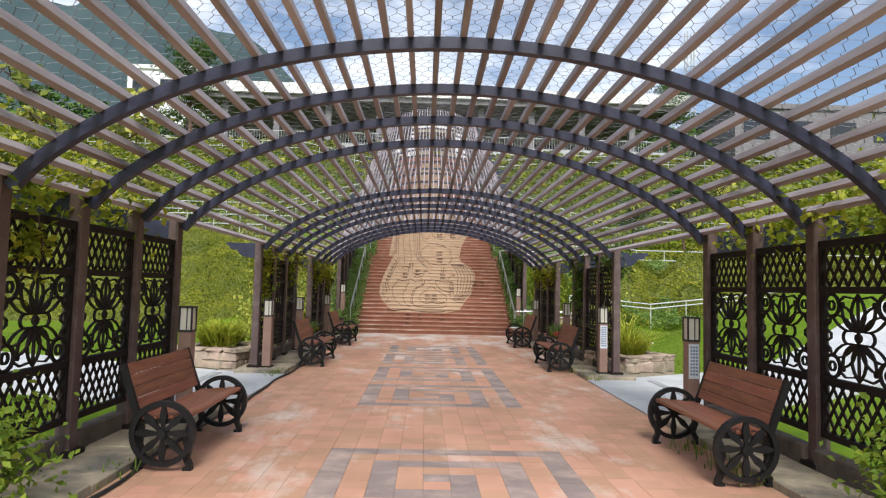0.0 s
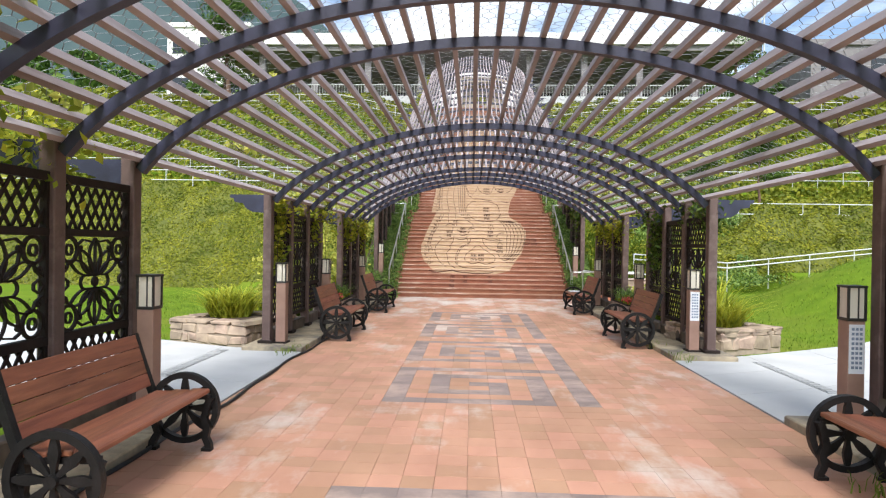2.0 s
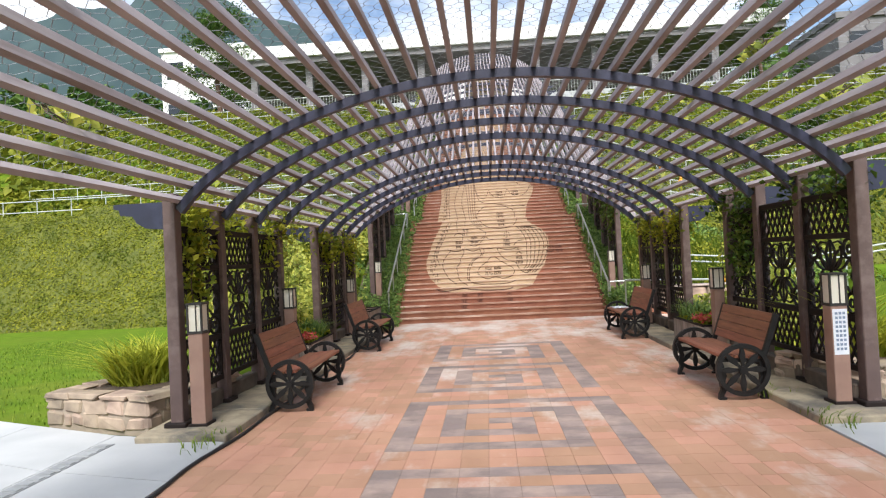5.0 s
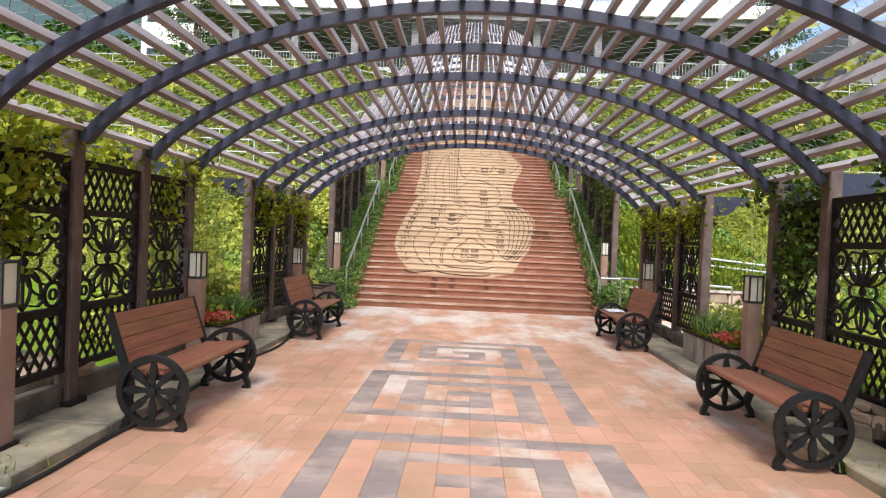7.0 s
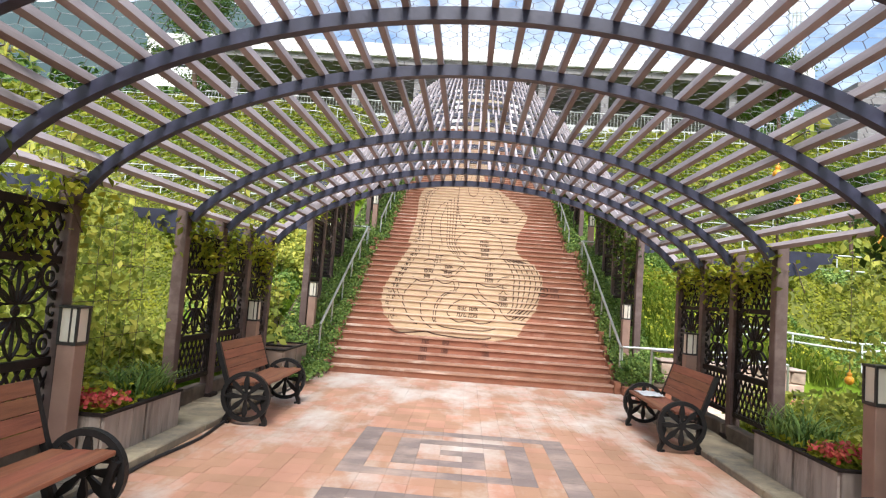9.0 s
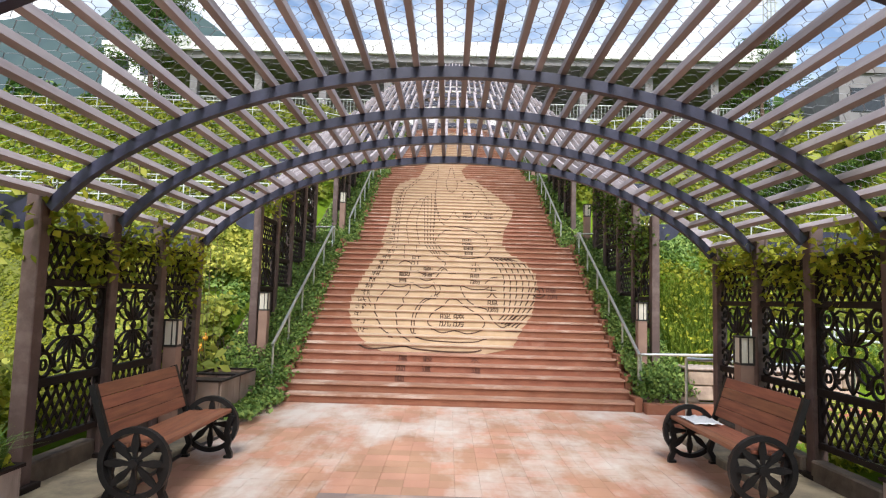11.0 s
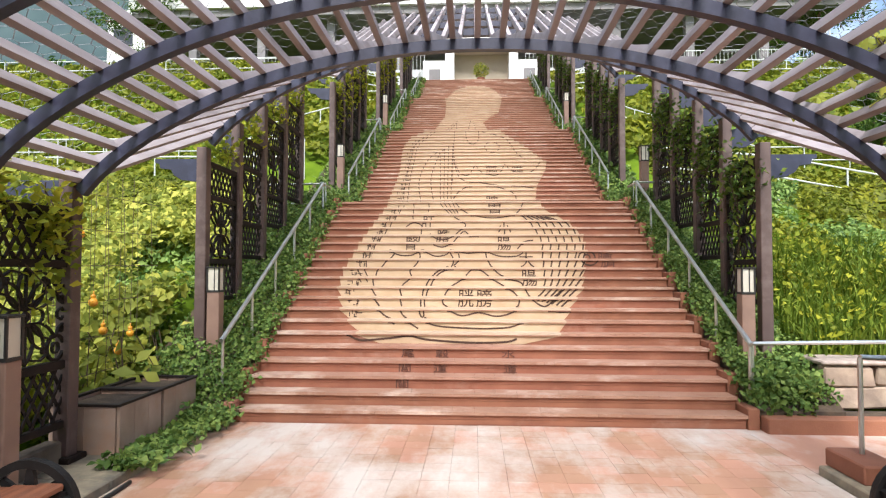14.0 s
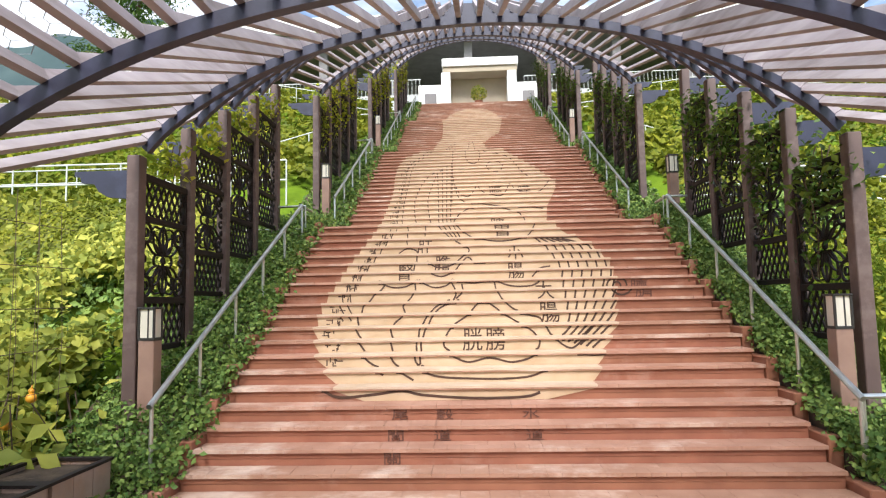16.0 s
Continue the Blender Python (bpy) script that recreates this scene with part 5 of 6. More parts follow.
part("roof", boxbm(-21, 22.5, HY, HY + 16, TOP + 5.6, TOP + 6.6), M_DARKROOF, hall, "dark soffit")
part("fascia", boxbm(-21.1, 22.6, HY - 0.25, HY - 0.005, TOP + 6.05, TOP + 6.95), M_WHITE, hall, "white roof edge")
for i in range(9):
    x = -17.5 + i * 4.4
    part("column", boxbm(x - 0.25, x + 0.25, HY + 0.8, HY + 1.3, TOP, TOP + 5.6), M_DARKROOF, hall)
    if abs(x - CX) > 3:
        w = part("window", boxbm(x + 0.6, x + 3.9, HY + 7.9, HY + 7.99, TOP + 0.4, TOP + 4.2), M_DARKGLASS, hall)
# parapet rails, baluster by baluster joined per side
for xa, xb in ((-18.5, -2.6), (3.2, 19.5)):
    b = bmesh.new()
    tube(b, [(xa, HY - 1.35, TOP + 2.5), (xb, HY - 1.35, TOP + 2.5)], 0.03, 6)
    x = xa
    while x < xb:
        tube(b, [(x, HY - 1.35, TOP + 1.55), (x, HY - 1.35, TOP + 2.5)], 0.014, 4)
        x += 0.22
    part("balustrade", b, M_WHITERAIL, hall, "white metal balustrade")
porch = thing("porch", "white concrete entrance porch at the head of the stairs", "porch")
PY = 48.6
part("canopy", boxbm(-1.35, 2.8, PY, PY + 2.0, TOP + 2.8, TOP + 3.25, bevel=0.02), M_WHITE, porch)
part("canopy_edge", boxbm(-1.3, 2.75, PY + 0.1, PY + 1.9, TOP + 2.5, TOP + 2.8), M_BEIGE, porch)
for x in (-1.15, 2.45):
    part("pier", boxbm(x - 0.25, x + 0.25, PY + 0.1, PY + 1.6, TOP, TOP + 2.5, bevel=0.01), M_WHITE, porch)
part("back_panel", boxbm(-0.9, 2.2, PY + 1.2, PY + 1.3, TOP, TOP + 2.5), M_BEIGE, porch)
for xa, xb in ((-2.7, -1.4), (2.7, 4.0)):
    part("side_wall", boxbm(xa, xb, PY + 0.6, PY + 0.9, TOP, TOP + 2.0, bevel=0.01), M_WHITE, porch)
    part("plaque", boxbm(xa + 0.35, xb - 0.3, PY + 0.57, PY + 0.598, TOP + 0.75, TOP + 1.5), M_DARKROOF, porch, "dark stone plaque")
# yellow-green ball shrub in front of the porch, in a pot
t = thing("potted_shrub", "small yellow shrub in a pot at the stair head", "plant")
b = bmesh.new()
bmesh.ops.create_cone(b, segments=14, radius1=0.16, radius2=0.22, depth=0.3, cap_ends=True, matrix=Matrix.Translation((0.6, 47.2, TOP + 0.17)))
part("pot", b, M_STAIR, t)
q = rng.normal(size=(700, 3))
q /= np.linalg.norm(q, axis=1)[:, None]
part("foliage", leaf_mesh("foliage", np.array([0.6, 47.2, TOP + 0.72]) + q * 0.42 * rng.uniform(0.5, 1.05, (700, 1)), 0.05), M_GOURD_LEAF, t)

# pale block buildings beyond
def block(x0, x1, y0, y1, z0, z1, label, rows, cols, mat=M_WHITE):
    t = thing("office_building", label, "building")
    part("wall", boxbm(x0, x1, y0, y1, z0, z1), mat, t)
    part("parapet", boxbm(x0 - 0.2, x1 + 0.2, y0 - 0.2, y1 + 0.2, z1, z1 + 0.5), mat, t)
    for i in range(rows):
        for j in range(cols):
            a = x0 + (x1 - x0) * (j + 0.2) / cols
            c = x0 + (x1 - x0) * (j + 0.8) / cols
            za = z0 + (z1 - z0) * (i + 0.35) / rows
            part("window", boxbm(a, c, y0 - 0.06, y0 - 0.01, za, za + (z1 - z0) / rows * 0.4), M_DARKGLASS, t)


block(-37, -27, 74, 88, 8, 27.5, "white block building on the hill behind trees", 4, 3)
block(-15, 2, 80, 92, 12, 27.5, "pale hall building with a glazed gallery behind the roof", 5, 6, M_CONCRETE)
block(30, 56, 58, 72, 6, 20, "dark-roofed timber pavilion on the hillside", 3, 6, M_DARKROOF)
# lattice mast
mast = thing("lattice_mast", "white steel lattice mast beyond the hall", "mast")
for dx in (-0.5, 0.5):
    for dy in (-0.5, 0.5):
        b = bmesh.new()
        tube(b, [(29 + dx, 66 + dy, 6), (29 + dx * 0.7, 66 + dy * 0.7, 31)], 0.07, 5)
        part("leg", b, M_WHITERAIL, mast)
b = bmesh.new()
for i in range(16):
    z = 10 + i * 1.3
    tube(b, [(28.5, 65.5, z), (29.5, 65.5, z + 1.3)], 0.045, 4)
    tube(b, [(28.5, 65.5, z), (29.5, 65.5, z)], 0.045, 4)
part("bracing", b, M_WHITERAIL, mast)


def pine(x, y, h, seed, label):
    t = thing("pine_tree", label, "tree")
    r = random.Random(seed)
    z0 = ground_z(x, y)
    b = bmesh.new()
    pts = [Vector((x + 0.12 * h * 0.1 * math.sin(i * 1.3), y, z0 - 0.3 + h * i / 7)) for i in range(8)]
    for i in range(7):
        tube(b, [pts[i], pts[i + 1]], h * 0.022 * (1 - i / 9), 8)
    part("trunk", b, M_BARK, t)
    lv = []
    for k in range(11):
        f = r.uniform(0.45, 1.0)
        a = r.uniform(0, 6.28)
        base = Vector((x, y, z0 + h * f * 0.95))
        ln = h * 0.34 * (1.25 - f)
        tip = base + Vector((math.cos(a) * ln, math.sin(a) * ln, h * 0.05))
        b = bmesh.new()
        tube(b, [base, base.lerp(tip, 0.5) + Vector((0, 0, 0.1)), tip], h * 0.006, 5)
        part("limb", b, M_BARK, t)
        for j in range(5):
            c = base.lerp(tip, 0.4 + 0.16 * j)
            lv.append(np.array(c) + rng.normal(size=(110, 3)) * np.array([0.07, 0.07, 0.025]) * h)
    part("crown", leaf_mesh("crown", np.concatenate(lv), 0.012 * h + 0.03, aspect=0.3), M_NEEDLE, t)


pine(-20.5, 52, 10.5, 1, "tall pine with a leaning dark trunk beside the hall")
pine(13.5, 31.5, 3.6, 2, "young bright green pine on the terrace")
pine(10.5, 30.5, 3.0, 3, "young bright green pine on the terrace")
pine(-24, 60, 9, 4, "pine on the hillside beyond the hall")
pine(21, 52, 8, 5, "pine on the hillside beyond the hall")


# ---- mountains ----
def ridge(name, pts, y, label):
    bm = bmesh.new()
    top, foot = [], []
    n = 90
    xs = [p[0] for p in pts]
    zs = [p[1] for p in pts]
    rows = []
    for j in range(8):
        row = []
        for i in range(n):
            x = xs[0] + (xs[-1] - xs[0]) * i / (n - 1)
            z = np.interp(x, xs, zs) * (j / 7) ** 0.8 * (1 + 0.05 * noise.noise((x * 0.03, j, 0))) - 6
            row.append(bm.verts.new((x, y + 16 * j + 8 * noise.noise((x * 0.05, j * 0.7, 4)), z)))
        rows.append(row)
    for a, b in zip(rows, rows[1:]):
        for i in range(n - 1):
            bm.faces.new((a[i], a[i + 1], b[i + 1], b[i]))
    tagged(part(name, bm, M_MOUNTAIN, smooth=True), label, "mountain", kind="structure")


ridge("backdrop", [(-520, 130), (-330, 190), (-200, 205), (-140, 182), (-95, 150), (-62, 95), (-30, 40), (0, 20)], 300, "dark forested mountain rising beyond the valley")
ridge("backdrop", [(-20, 18), (60, 30), (160, 42), (300, 55), (520, 60)], 380, "low forested ridge beyond the valley")


# ---- figure inlay on the risers: a plain gourd-like field with contour lines ----
figure = thing("stair_inlay", "tan gourd-shaped tile inlay with dark contour lines across the steps", "mural")
F_N = [5, 6, 8, 10, 12, 14, 16, 18, 20, 21.9, 22, 26, 28, 30, 32, 34, 36, 38, 40, 42, 46, 50, 53, 55, 60, 66, 70, 74, 77, 79]
F_L = [-0.9, -1.28, -1.6, -1.75, -1.78, -1.71, -1.65, -1.55, -1.45, -1.38, -1.7, -1.67, -1.65, -1.65, -1.69, -1.73, -1.75, -1.73, -1.62, -1.28, -1.16, -1.0, -0.86, -0.86, -0.9, -1.03, -0.98, -0.8, -0.45, 0.1]
F_R = [0.7, 1.3, 1.5, 1.76, 1.88, 2.0, 2.03, 1.88, 1.5, 1.43, 1.54, 1.68, 1.84, 2.0, 2.08, 1.88, 1.7, 1.48, 1.22, 1.02, 0.72, 0.55, 0.85, 1.15, 1.3, 1.42, 1.48, 1.3, 1.0, 0.55]
LAND = PERIOD - (STEPS - 1) * TREAD


def step_place(n):
    """Nosing of step n (1-based, flights in a row): y of its riser and z of its top."""
    k, i = divmod(n - 1, STEPS)
    return STAIR_Y + k * PERIOD + i * TREAD, k * STEPS * RISER + (i + 1) * RISER


for n in range(6, 79):
    y, z = step_place(n)
    xl, xr = np.interp(n, F_N, F_L), np.interp(n, F_N, F_R)
    xl0, xr0 = np.interp(n - 0.8, F_N, F_L), np.interp(n - 0.8, F_N, F_R)
    if n % STEPS == 1:
        xl0, xr0 = xl, xr
    bm_r = bmesh.new()
    yy = y + 0.0065
    a = [bm_r.verts.new((xl0, yy, z - RISER + 0.002)), bm_r.verts.new((xr0, yy, z - RISER + 0.002)), bm_r.verts.new((xr, yy, z - 0.033)), bm_r.verts.new((xl, yy, z - 0.033))]
    c = [bm_r.verts.new(v.co + Vector((0, 0.006, 0))) for v in a]
    bm_r.faces.new(a)
    bm_r.faces.new(c[::-1])
    for i in range(4):
        j = (i + 1) % 4
        bm_r.faces.new((a[j], a[i], c[i], c[j]))
    part("riser_tile", bm_r, M_TAN, figure)
    part("tread_tile", boxbm(xl, xr, y - 0.021, y + (LAND if n % STEPS == 0 else TREAD), z - 0.020, z + 0.003), M_TANTREAD, figure)

LINES = bmesh.new()


def contour(pts, w=0.021, closed=False, shift=0.0):
    """A dark smooth line across the risers through points (x, step)."""
    P = [(x + shift, r) for x, r in pts]
    P = [P[-1]] + P + P[:2] if closed else [P[0]] + P + [P[-1]]
    F = Matrix(((1, 0, 0), (0, 0, 1), (0, 1, 0))).to_4x4()
    fine_pts = []
    for p0, p1, p2, p3 in zip(P, P[1:], P[2:], P[3:]):
        m = max(2, int(max(abs(p2[1] - p1[1]) * 6, abs(p2[0] - p1[0]) / 0.04)))
        for i in range(m):
            t = i / m
            fine_pts.append(tuple(0.5 * (2 * b1 + (c1 - a1) * t + (2 * a1 - 5 * b1 + 4 * c1 - d1) * t * t + (3 * b1 - a1 - 3 * c1 + d1) * t ** 3)
                                  for a1, b1, c1, d1 in zip(p0, p1, p2, p3)))
    fine_pts.append(P[-2])
    for p, q in zip(fine_pts, fine_pts[1:]):
        n = max(1, min(4 * STEPS, int(math.floor((p[1] + q[1]) / 2)) + 1))
        s = 1 + 0.16 * ((n - 1) // STEPS)
        y, z = step_place(n)
        f = lambda r: max(0.02, min(0.745, r - (n - 1))) * RISER
        za, zb = z - RISER + f(p[1]), z - RISER + f(q[1])
        if abs(za - zb) + abs(p[0] - q[0]) < 1e-3:
            continue
        ribbon(LINES, [(p[0], za), (q[0], zb)], w * s, 0.004, F @ Matrix.Translation((0, 0, y + 0.0045)))


# two-lobed field low in the middle, with its base line and double side line
contour([(0.24, 11.9), (0.52, 10.6), (0.8, 9.3), (0.83, 8.3), (0.72, 7.6), (0.51, 7.25), (0.28, 7.6), (0.04, 7.3), (-0.15, 8.0), (-0.22, 8.6), (-0.14, 9.8), (0.04, 10.7)], closed=True)
contour([(-0.45, 7.1), (-0.37, 6.7), (-0.2, 6.4), (0.2, 6.25), (0.45, 6.25), (0.69, 6.4), (0.86, 6.9)])
contour([(-0.06, 12.1), (-0.31, 11.3), (-0.42, 10.0), (-0.47, 8.8), (-0.46, 7.2), (-0.51, 7.4), (-0.52, 8.8), (-0.49, 10.0), (-0.36, 11.4), (-0.18, 12.1)])
contour([(-1.4, 5.9), (-1.23, 5.3), (-0.9, 5.45), (-0.6, 5.7), (-0.39, 5.4), (0.1, 5.15), (0.59, 5.2), (0.75, 5.5)], 0.026)
# row of hanging lobes
for lobe in ([(-1.17, 14.1), (-0.97, 13.4), (-0.76, 13.45), (-0.63, 14.1)], [(-0.62, 14.1), (-0.41, 13.3), (-0.22, 13.5), (-0.17, 14.1)],
             [(-0.17, 14.1), (0.1, 13.65), (0.4, 13.9)], [(0.4, 13.9), (0.62, 13.3), (0.89, 13.3), (0.99, 13.7)],
             [(-0.54, 16.2), (-0.38, 15.4), (-0.18, 15.6), (-0.07, 16.3)], [(-0.45, 14.7), (-0.31, 14.4), (-0.15, 14.9), (0.04, 16.5), (0.16, 15.8), (0.3, 15.9)],
             [(-0.98, 17.2), (-0.86, 17.7), (-0.71, 17.4), (-0.69, 16.2), (-0.72, 14.8)], [(0.92, 14.2), (1.05, 15.1), (1.2, 15.3)]):
    contour(lobe)
# long falling lines at the sides
contour([(-0.65, 13.9), (-0.65, 12.7), (-0.75, 11.7), (-0.73, 10.8), (-0.84, 10.0), (-0.81, 8.8), (-0.75, 7.4), (-0.62, 6.7), (-0.51, 6.2)])
contour([(-1.05, 13.6), (-1.17, 12.5), (-1.26, 11.4), (-1.26, 10.0), (-1.14, 8.5), (-1.01, 7.4), (-0.82, 6.6)])
contour([(-0.17, 13.8), (-0.1, 12.7), (-0.15, 11.9)])
contour([(-0.03, 13.6), (-0.02, 12.8), (-0.1, 12.2)])
contour([(0.4, 13.8), (0.43, 12.8), (0.54, 11.6), (0.71, 10.8), (0.9, 10.4), (0.96, 9.5), (1.05, 8.6), (1.18, 8.1), (1.29, 8.6), (1.46, 9.7)])
# nested coils at the right
for k in range(6):
    f = k / 5
    contour([(1.08 + 0.4 * f, 18.7 - 0.1 * f), (1.2 + 0.62 * f, 17.8 - 0.1 * f), (1.33 + 0.64 * f, 15.3), (1.3 + 0.65 * f, 13.4), (1.27 + 0.55 * f, 11.4), (1.22 + 0.44 * f, 9.8), (1.08 + 0.33 * f, 8.7 - 0.6 * f)], 0.023)
contour([(1.2, 7.95), (1.35, 7.7), (1.5, 7.75)], 0.024)
contour([(1.05, 19.0), (1.3, 18.85), (1.55, 18.95), (1.72, 18.75)], 0.02)
# twin lines down the back
for d in (0.0, 0.1):
    contour([(-1.45, 10.4), (-1.56, 12.1), (-1.53, 14.1), (-1.39, 16.7), (-1.2, 20.5)], 0.017, shift=d)
    contour([(-1.36, 22.5), (-1.43, 26.9), (-1.46, 32.8), (-1.43, 37.6), (-1.08, 41.6), (-0.52, 49.7)], 0.017, shift=d)
# channel of close lines through the middle
for k in range(4):
    contour([(-0.71 + 0.11 * k, 35.0 + k), (-0.6 + 0.09 * k, 28.0), (-0.53 + 0.08 * k, 23.0), (-0.42 + 0.08 * k, 20.8), (-0.2 + 0.05 * k, 18.9)], 0.017)
contour([(-0.14, 18.6), (0.01, 17.9), (0.07, 17.3), (-0.07, 16.3)])
contour([(-0.4, 51.6), (-0.36, 40.0), (-0.3, 26.6)], 0.017)
contour([(-0.57, 35.9), (-0.95, 33.4), (-1.11, 27.7), (-0.95, 22.0), (-0.88, 18.3)], 0.017)
contour([(-0.71, 34.8), (-0.83, 28.0), (-0.66, 22.0), (-0.62, 19.4)], 0.017)
# rounded fields above
contour([(-0.25, 22.9), (0.03, 25.7), (0.61, 25.9), (1.09, 24.6), (1.16, 21.6), (0.99, 19.2), (0.66, 18.5), (0.29, 18.7), (-0.02, 19.9)], 0.019, True)
contour([(-0.31, 33.6), (-0.25, 30.5), (-0.06, 27.5), (0.54, 26.5), (1.19, 25.9), (1.6, 25.5)], 0.019)
for lobe in ([(-0.25, 31.5), (-0.15, 29.4), (0.07, 28.6), (0.26, 31.4)], [(0.26, 31.4), (0.39, 29.5), (0.78, 28.6), (1.01, 31.5)], [(1.01, 31.5), (1.2, 29.5), (1.64, 29.4), (1.97, 32.4)],
             [(0.47, 41.7), (1.1, 39.4), (1.36, 34.7), (1.55, 32.8)]):
    contour(lobe, 0.018)
contour([(0.15, 51.5), (-0.02, 43.0), (0.03, 38.5), (0.24, 37.6), (0.36, 40.8)], 0.018, True)
contour(ellipse(0.72, 36.5, 0.2, 1.6, 10), 0.018, True)
contour(ellipse(1.99, 13.1, 0.13, 0.85, 10), 0.022, True)
contour(ellipse(1.99, 13.1, 0.05, 0.4, 8), 0.022, True)

part("contour_line", LINES, M_LINE, figure, "dark brown contour lines")["kind"] = "stuff"


# characters on the risers, each split over two steps
def glyph(ch, x, n, wide=1.0, halves=(0, 1), mat=M_LINE):
    c = bpy.data.curves.new("character", 'FONT')
    c.body, c.size, c.align_x, c.extrude, c.offset = ch, 0.235, 'CENTER', 0.002, 0.001
    o = bpy.data.objects.new("character", c)
    scene.collection.objects.link(o)
    me = bpy.data.meshes.new_from_object(o.evaluated_get(bpy.context.evaluated_depsgraph_get()))
    bpy.data.objects.remove(o)
    zs = [v.co.y for v in me.vertices]
    lo, hi = min(zs), max(zs)
    for k in halves:
        h = bmesh.new()
        h.from_mesh(me)
        mid = (lo + hi) / 2 if len(halves) == 2 else hi + 0.001
        bmesh.ops.bisect_plane(h, geom=h.verts[:] + h.edges[:] + h.faces[:], plane_co=(0, mid, 0), plane_no=(0, 1, 0), clear_outer=k == 0, clear_inner=k == 1)
        for v in h.verts:
            v.co.y = (v.co.y - (lo if k == 0 else mid)) / (mid - lo) * 0.096
            v.co.x *= wide
        y, z = step_place(n + k)
        g = part("character", h, mat, figure)
        g.matrix_basis = pose(x, y + 0.0042, z - RISER + 0.004, 90, 0, 0)
    bpy.data.meshes.remove(me)


for ch, x, n in (("尾", -0.59, 5), ("閭", -0.6, 4), ("關", -0.6, 3), ("穀", -0.17, 5), ("道", -0.18, 4), ("水", 0.63, 5), ("道", 0.64, 4)):
    glyph(ch, x, n, 0.72, (0,), M_FAINT)
for ch, x, n in (("腎", -0.82, 15), ("肝", -0.6, 18), ("膽", -0.31, 16), ("小", 0.74, 17), ("腸", 0.71, 15), ("大", 1.04, 13), ("腸", 1.03, 11),
                 ("膀", 0.36, 9), ("胱", 0.1, 9)):
    glyph(ch, x, n)
glyph("臍", 2.27, 13, 1.0, (0, 1), M_FAINT)
for ch, x, n in (("脾", 0.62, 23), ("胃", 0.6, 20), ("膈", 0.66, 30), ("膜", 1.31, 30)):
    glyph(ch, x, n, 1.3)


# small illegible script down the back: plain bars
SCRIPT = bmesh.new()
rs = random.Random(5)
for n in range(8, 40):
    if n % STEPS == 0:
        continue
    y, z = step_place(n)
    x = np.interp(n, F_N, F_L) + 0.2
    for k in range(7):
        xx = x + rs.uniform(-0.07, 0.08)
        zz = z - RISER + rs.uniform(0.02, 0.09)
        w, h = (rs.uniform(0.03, 0.08), 0.012) if k % 2 else (0.013, rs.uniform(0.03, 0.06))
        box(SCRIPT, xx - w / 2, xx + w / 2, y + 0.0025, y + 0.0064, zz - h / 2, min(zz + h / 2, z - 0.034))
part("script", SCRIPT, M_LINE, figure, "dark illegible script")["kind"] = "stuff"


# ---- chicken wire over the vault ----
def netting(y0, y1, cell=0.11):
    vs, fs = [], []
    L = acc[-1]
    nu, nv = int(L / cell), int((y1 - y0) / (cell * 0.9))
    fx = np.array([p[0] for p in fine])
    fz = np.array([p[1] for p in fine])
    ac = np.array(acc)

    def at(s, y):
        s = min(max(s, 0), L)
        x, h = np.interp(s, ac, fx), np.interp(s, ac, fz)
        k = 1.0 + 0.14 / 3.4
        return Vector((CX + x * k, y, SPRING + h + 0.145 + 0.012 * math.sin(y * 9 + s * 5)))

    t = 0.0024
    for j in range(nv):
        for i in range(nu):
            s = (i + (0.5 if j % 2 else 0)) * cell
            y = y0 + j * cell * 0.9
            a, b = at(s, y), at(s, y + cell * 0.45)
            c, d = at(s - cell / 2, y + cell * 0.9), at(s + cell / 2, y + cell * 0.9)
            for p, q in ((a, b), (b, c), (b, d)):
                e = (q - p)
                n1 = Vector((e.y, -e.x, 0))
                n1 = n1.normalized() * t if n1.length > 1e-6 else Vector((t, 0, 0))
                m = len(vs)
                up = Vector((0, 0, t))
                vs.extend([p + n1, p - n1, p + up, q + n1, q - n1, q + up])
                fs.extend([(m, m + 1, m + 4, m + 3), (m + 1, m + 2, m + 5, m + 4), (m + 2, m, m + 3, m + 5)])
    me = bpy.data.meshes.new("netting")
    me.from_pydata([tuple(v) for v in vs], [], fs)
    part("netting", me, M_WIRE, pergola, "thin galvanised hexagonal wire netting")["kind"] = "stuff"


netting(2.6, 19.5)


# ---- sheet left on a bench ----
bm = bmesh.new()
g = []
for i in range(15):
    row = []
    for j in range(11):
        x, y = 2.55 + 0.028 * j, 17.75 + 0.03 * i
        row.append(bm.verts.new((x + 0.02 * noise.noise((i * 0.7, j * 0.7, 2)), y + 0.03 * noise.noise((i * 0.5, j * 0.6, 8)), 0.487 + 0.022 * abs(noise.noise((i * 0.55, j * 0.55, 5))) + 0.012 * abs(noise.noise((i * 1.3, j * 1.3, 1))))))
    g.append(row)
for i in range(14):
    for j in range(10):
        bm.faces.new((g[i][j], g[i][j + 1], g[i + 1][j + 1], g[i + 1][j]))
sheet = part("plastic_sheet", bm, M_CLOTH, smooth=True)
sm = sheet.modifiers.new("thickness", 'SOLIDIFY')
sm.thickness = 0.004
tagged(sheet, "crumpled white plastic sheet lying on the bench seat", "sheet")


# ---- clay pavers, last ----
U, V = (FLOOR_R - FLOOR_L) / 24, 0.2
Y_START = -5.8
FRAME_Y = (2.1, 4.35, 8.35, 10.6, 12.87, 15.12)       # near edges of the key patterns, nine courses each
KEY = ("XXXXXXXXXX", "X........X", "X.XXXXXX.X", "X.X....X.X", "X.X.XX.X.X", "X.X..X.X.X", "X.XXXX.X.X", "X......X.X", "XXXXXXXX.X")
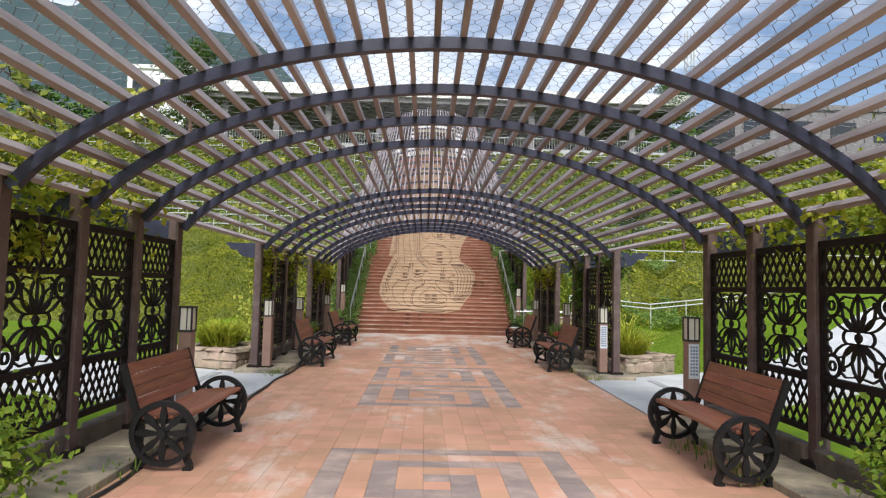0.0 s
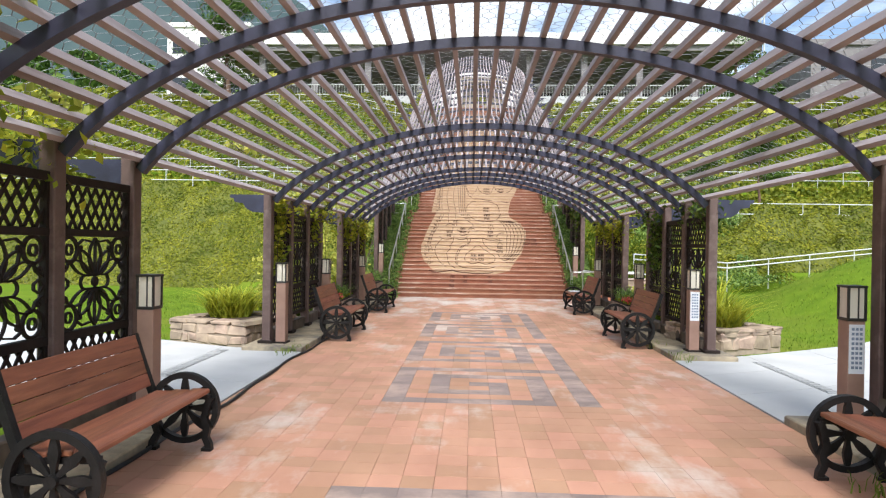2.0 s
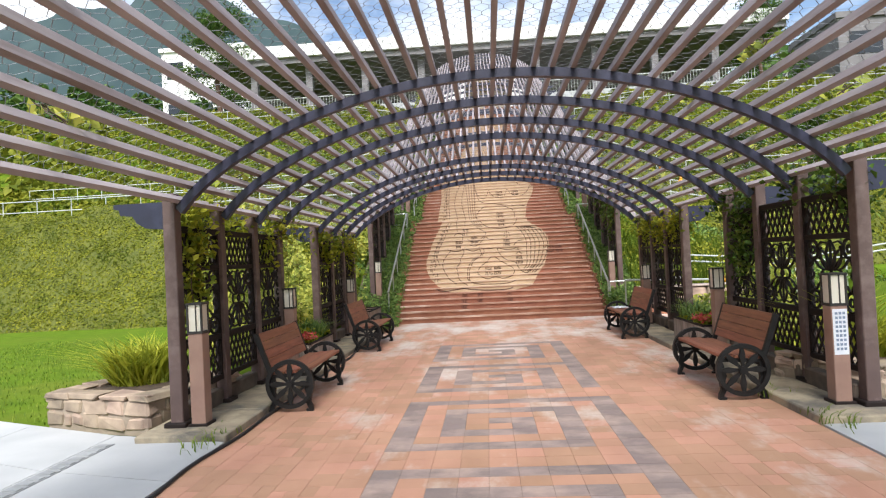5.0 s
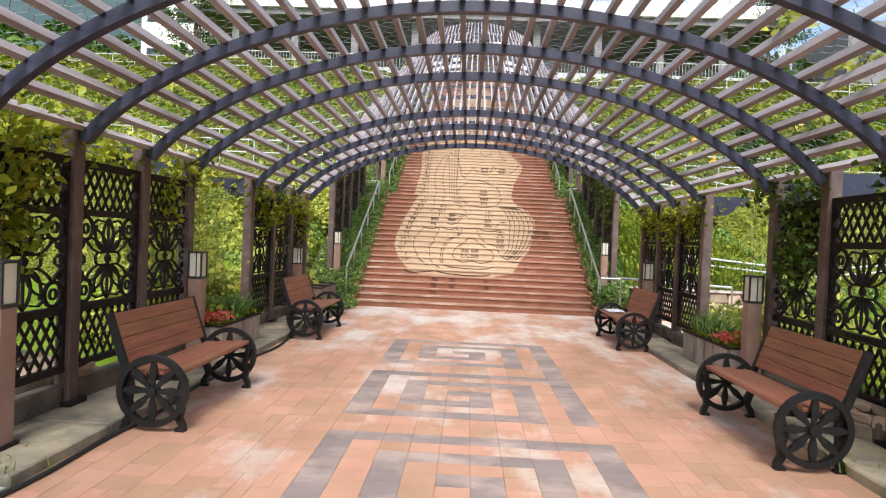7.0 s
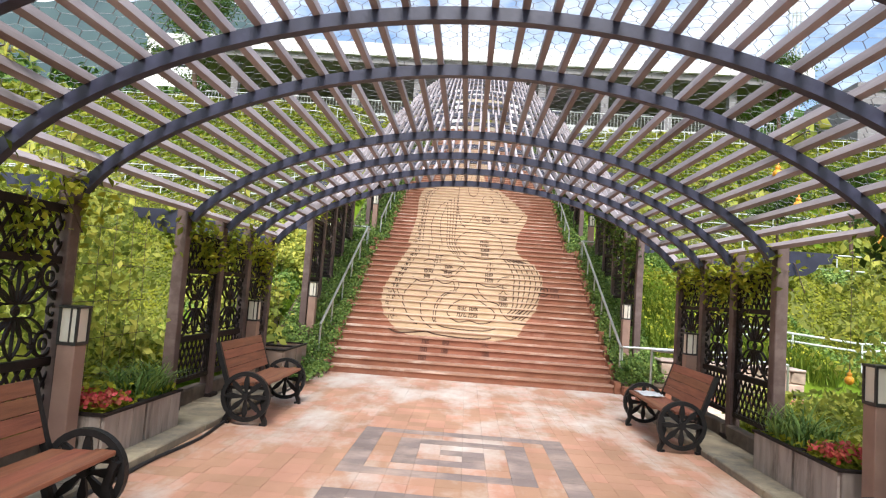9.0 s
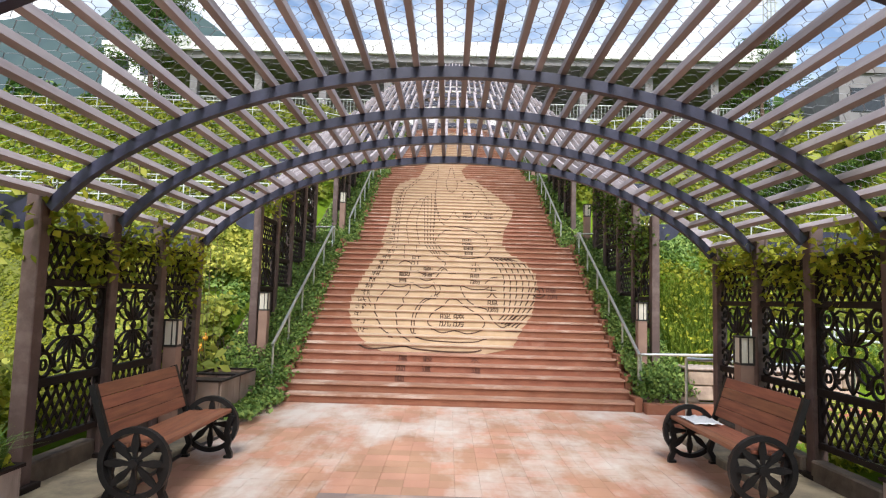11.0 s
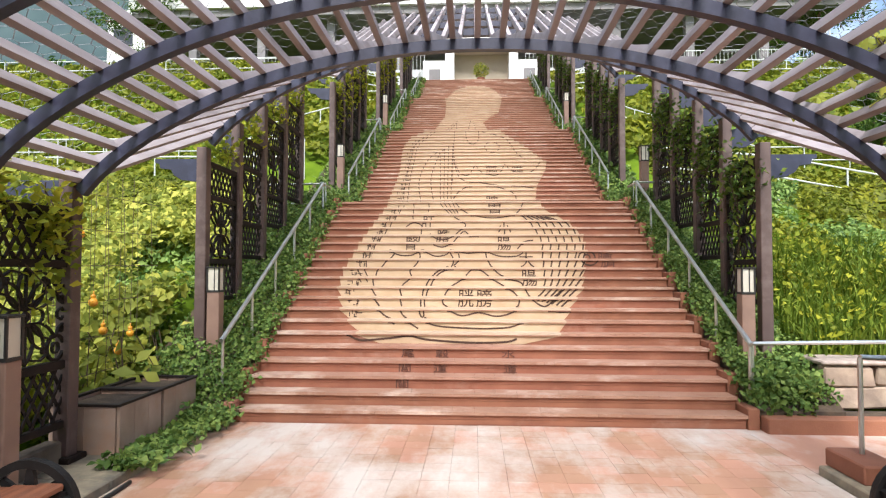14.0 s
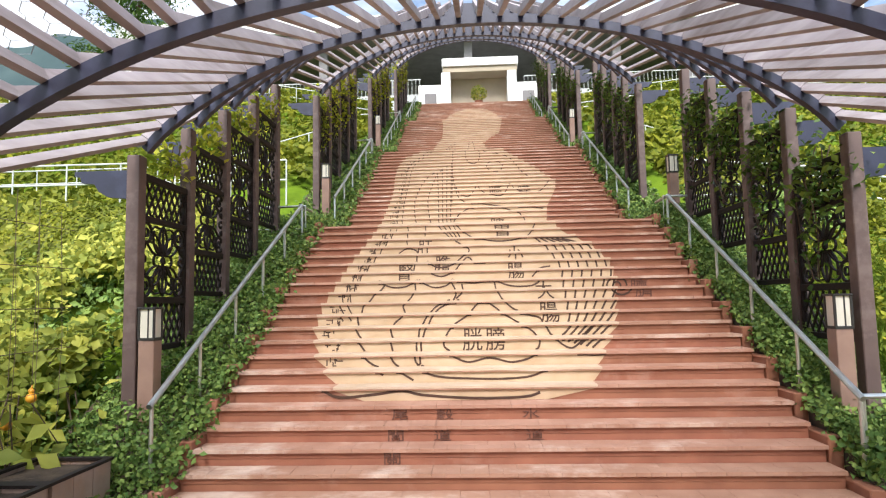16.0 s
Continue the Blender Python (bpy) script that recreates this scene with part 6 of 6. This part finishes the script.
PAIRED = ((2.1, 6.15), (8.35, 12.4), (12.87, 16.92))  # stretches where the side stripe runs through


def courses():
    """Rows of the middle strip: (near edge, far edge, row of the key or None)."""
    out, y = [], Y_START
    for f in FRAME_Y + (STAIR_Y,):
        n = max(1, round((f - y) / 0.215))
        out += [(y + (f - y) * k / n, y + (f - y) * (k + 1) / n, None) for k in range(n)]
        if f < STAIR_Y:
            out += [(f + V * k, f + V * (k + 1), 8 - k) for k in range(9)]
            y = f + V * 9
    return out


def paver_verts(x0, x1, y0, y1, z, g):
    h, c, d = g * 0.45, g * 0.45 + 0.0011, g + 0.0018
    lo = [(x0 + h, y0 + g, z - 0.008), (x1 - h, y0 + g, z - 0.008), (x1 - h, y1 - g, z - 0.008), (x0 + h, y1 - g, z - 0.008)]
    hi = [(x0 + c, y0 + d, z), (x1 - c, y0 + d, z), (x1 - c, y1 - d, z), (x0 + c, y1 - d, z)]
    return lo + hi, [(4, 5, 6, 7), (0, 1, 5, 4), (1, 2, 6, 5), (2, 3, 7, 6), (3, 0, 4, 7)]


rp = random.Random(11)
me_one = bpy.data.meshes.new("paver")
v1, f1 = paver_verts(0, U, 0, V, 0, 0.0009)
me_one.from_pydata(v1, [], f1)
me_one.materials.append(M_PAVER_ONE)
groups = {True: ([], []), False: ([], [])}


def lay(x0, x1, y0, y1, grey):
    vs, fs = groups[grey]
    v, f = paver_verts(x0, x1, y0, y1, rp.uniform(-0.001, 0.001), rp.choice((0.0002, 0.0003, 0.0005, 0.0012)))
    m = len(vs)
    vs.extend(v)
    fs.extend([tuple(k + m for k in q) for q in f])


MIDDLE = courses()
for i in range(24):
    x0 = FLOOR_L + i * U
    if 7 <= i <= 16:
        for y0, y1, key in MIDDLE:
            yc = (y0 + y1) / 2
            grey = key is not None and KEY[key][i - 7] == "X" or key is None and i == 16 and any(a < yc < b for a, b in PAIRED)
            if 6.2 < yc < 8.35:
                o = part("paver", me_one, None, floor)
                o.location = (x0, y0, rp.uniform(-0.001, 0.001))
                o.scale = (1, (y1 - y0) / V, 1)
            else:
                lay(x0, x0 + U, y0, y1, grey)
        continue
    y0 = Y_START
    while y0 < STAIR_Y - 0.001:
        y1 = min(y0 + rp.uniform(0.19, 0.26), STAIR_Y)
        if STAIR_Y - y1 < 0.08:
            y1 = STAIR_Y
        if 6.3 < y0 < 8.2:
            o = part("paver", me_one, None, floor)
            o.location = (x0, y0, rp.uniform(-0.001, 0.001))
            o.scale = (1, (y1 - y0) / V, 1)
        elif rp.random() < 0.22:
            lay(x0, x0 + U / 2, y0, y1, False)
            lay(x0 + U / 2, x0 + U, y0, y1, False)
        else:
            lay(x0, x0 + U, y0, y1, False)
        y0 = y1
for grey, (vs, fs) in groups.items():
    me = bpy.data.meshes.new("pavers")
    me.from_pydata(vs, [], fs)
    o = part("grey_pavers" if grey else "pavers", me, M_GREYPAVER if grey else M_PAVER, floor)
    o["kind"] = "stuff"
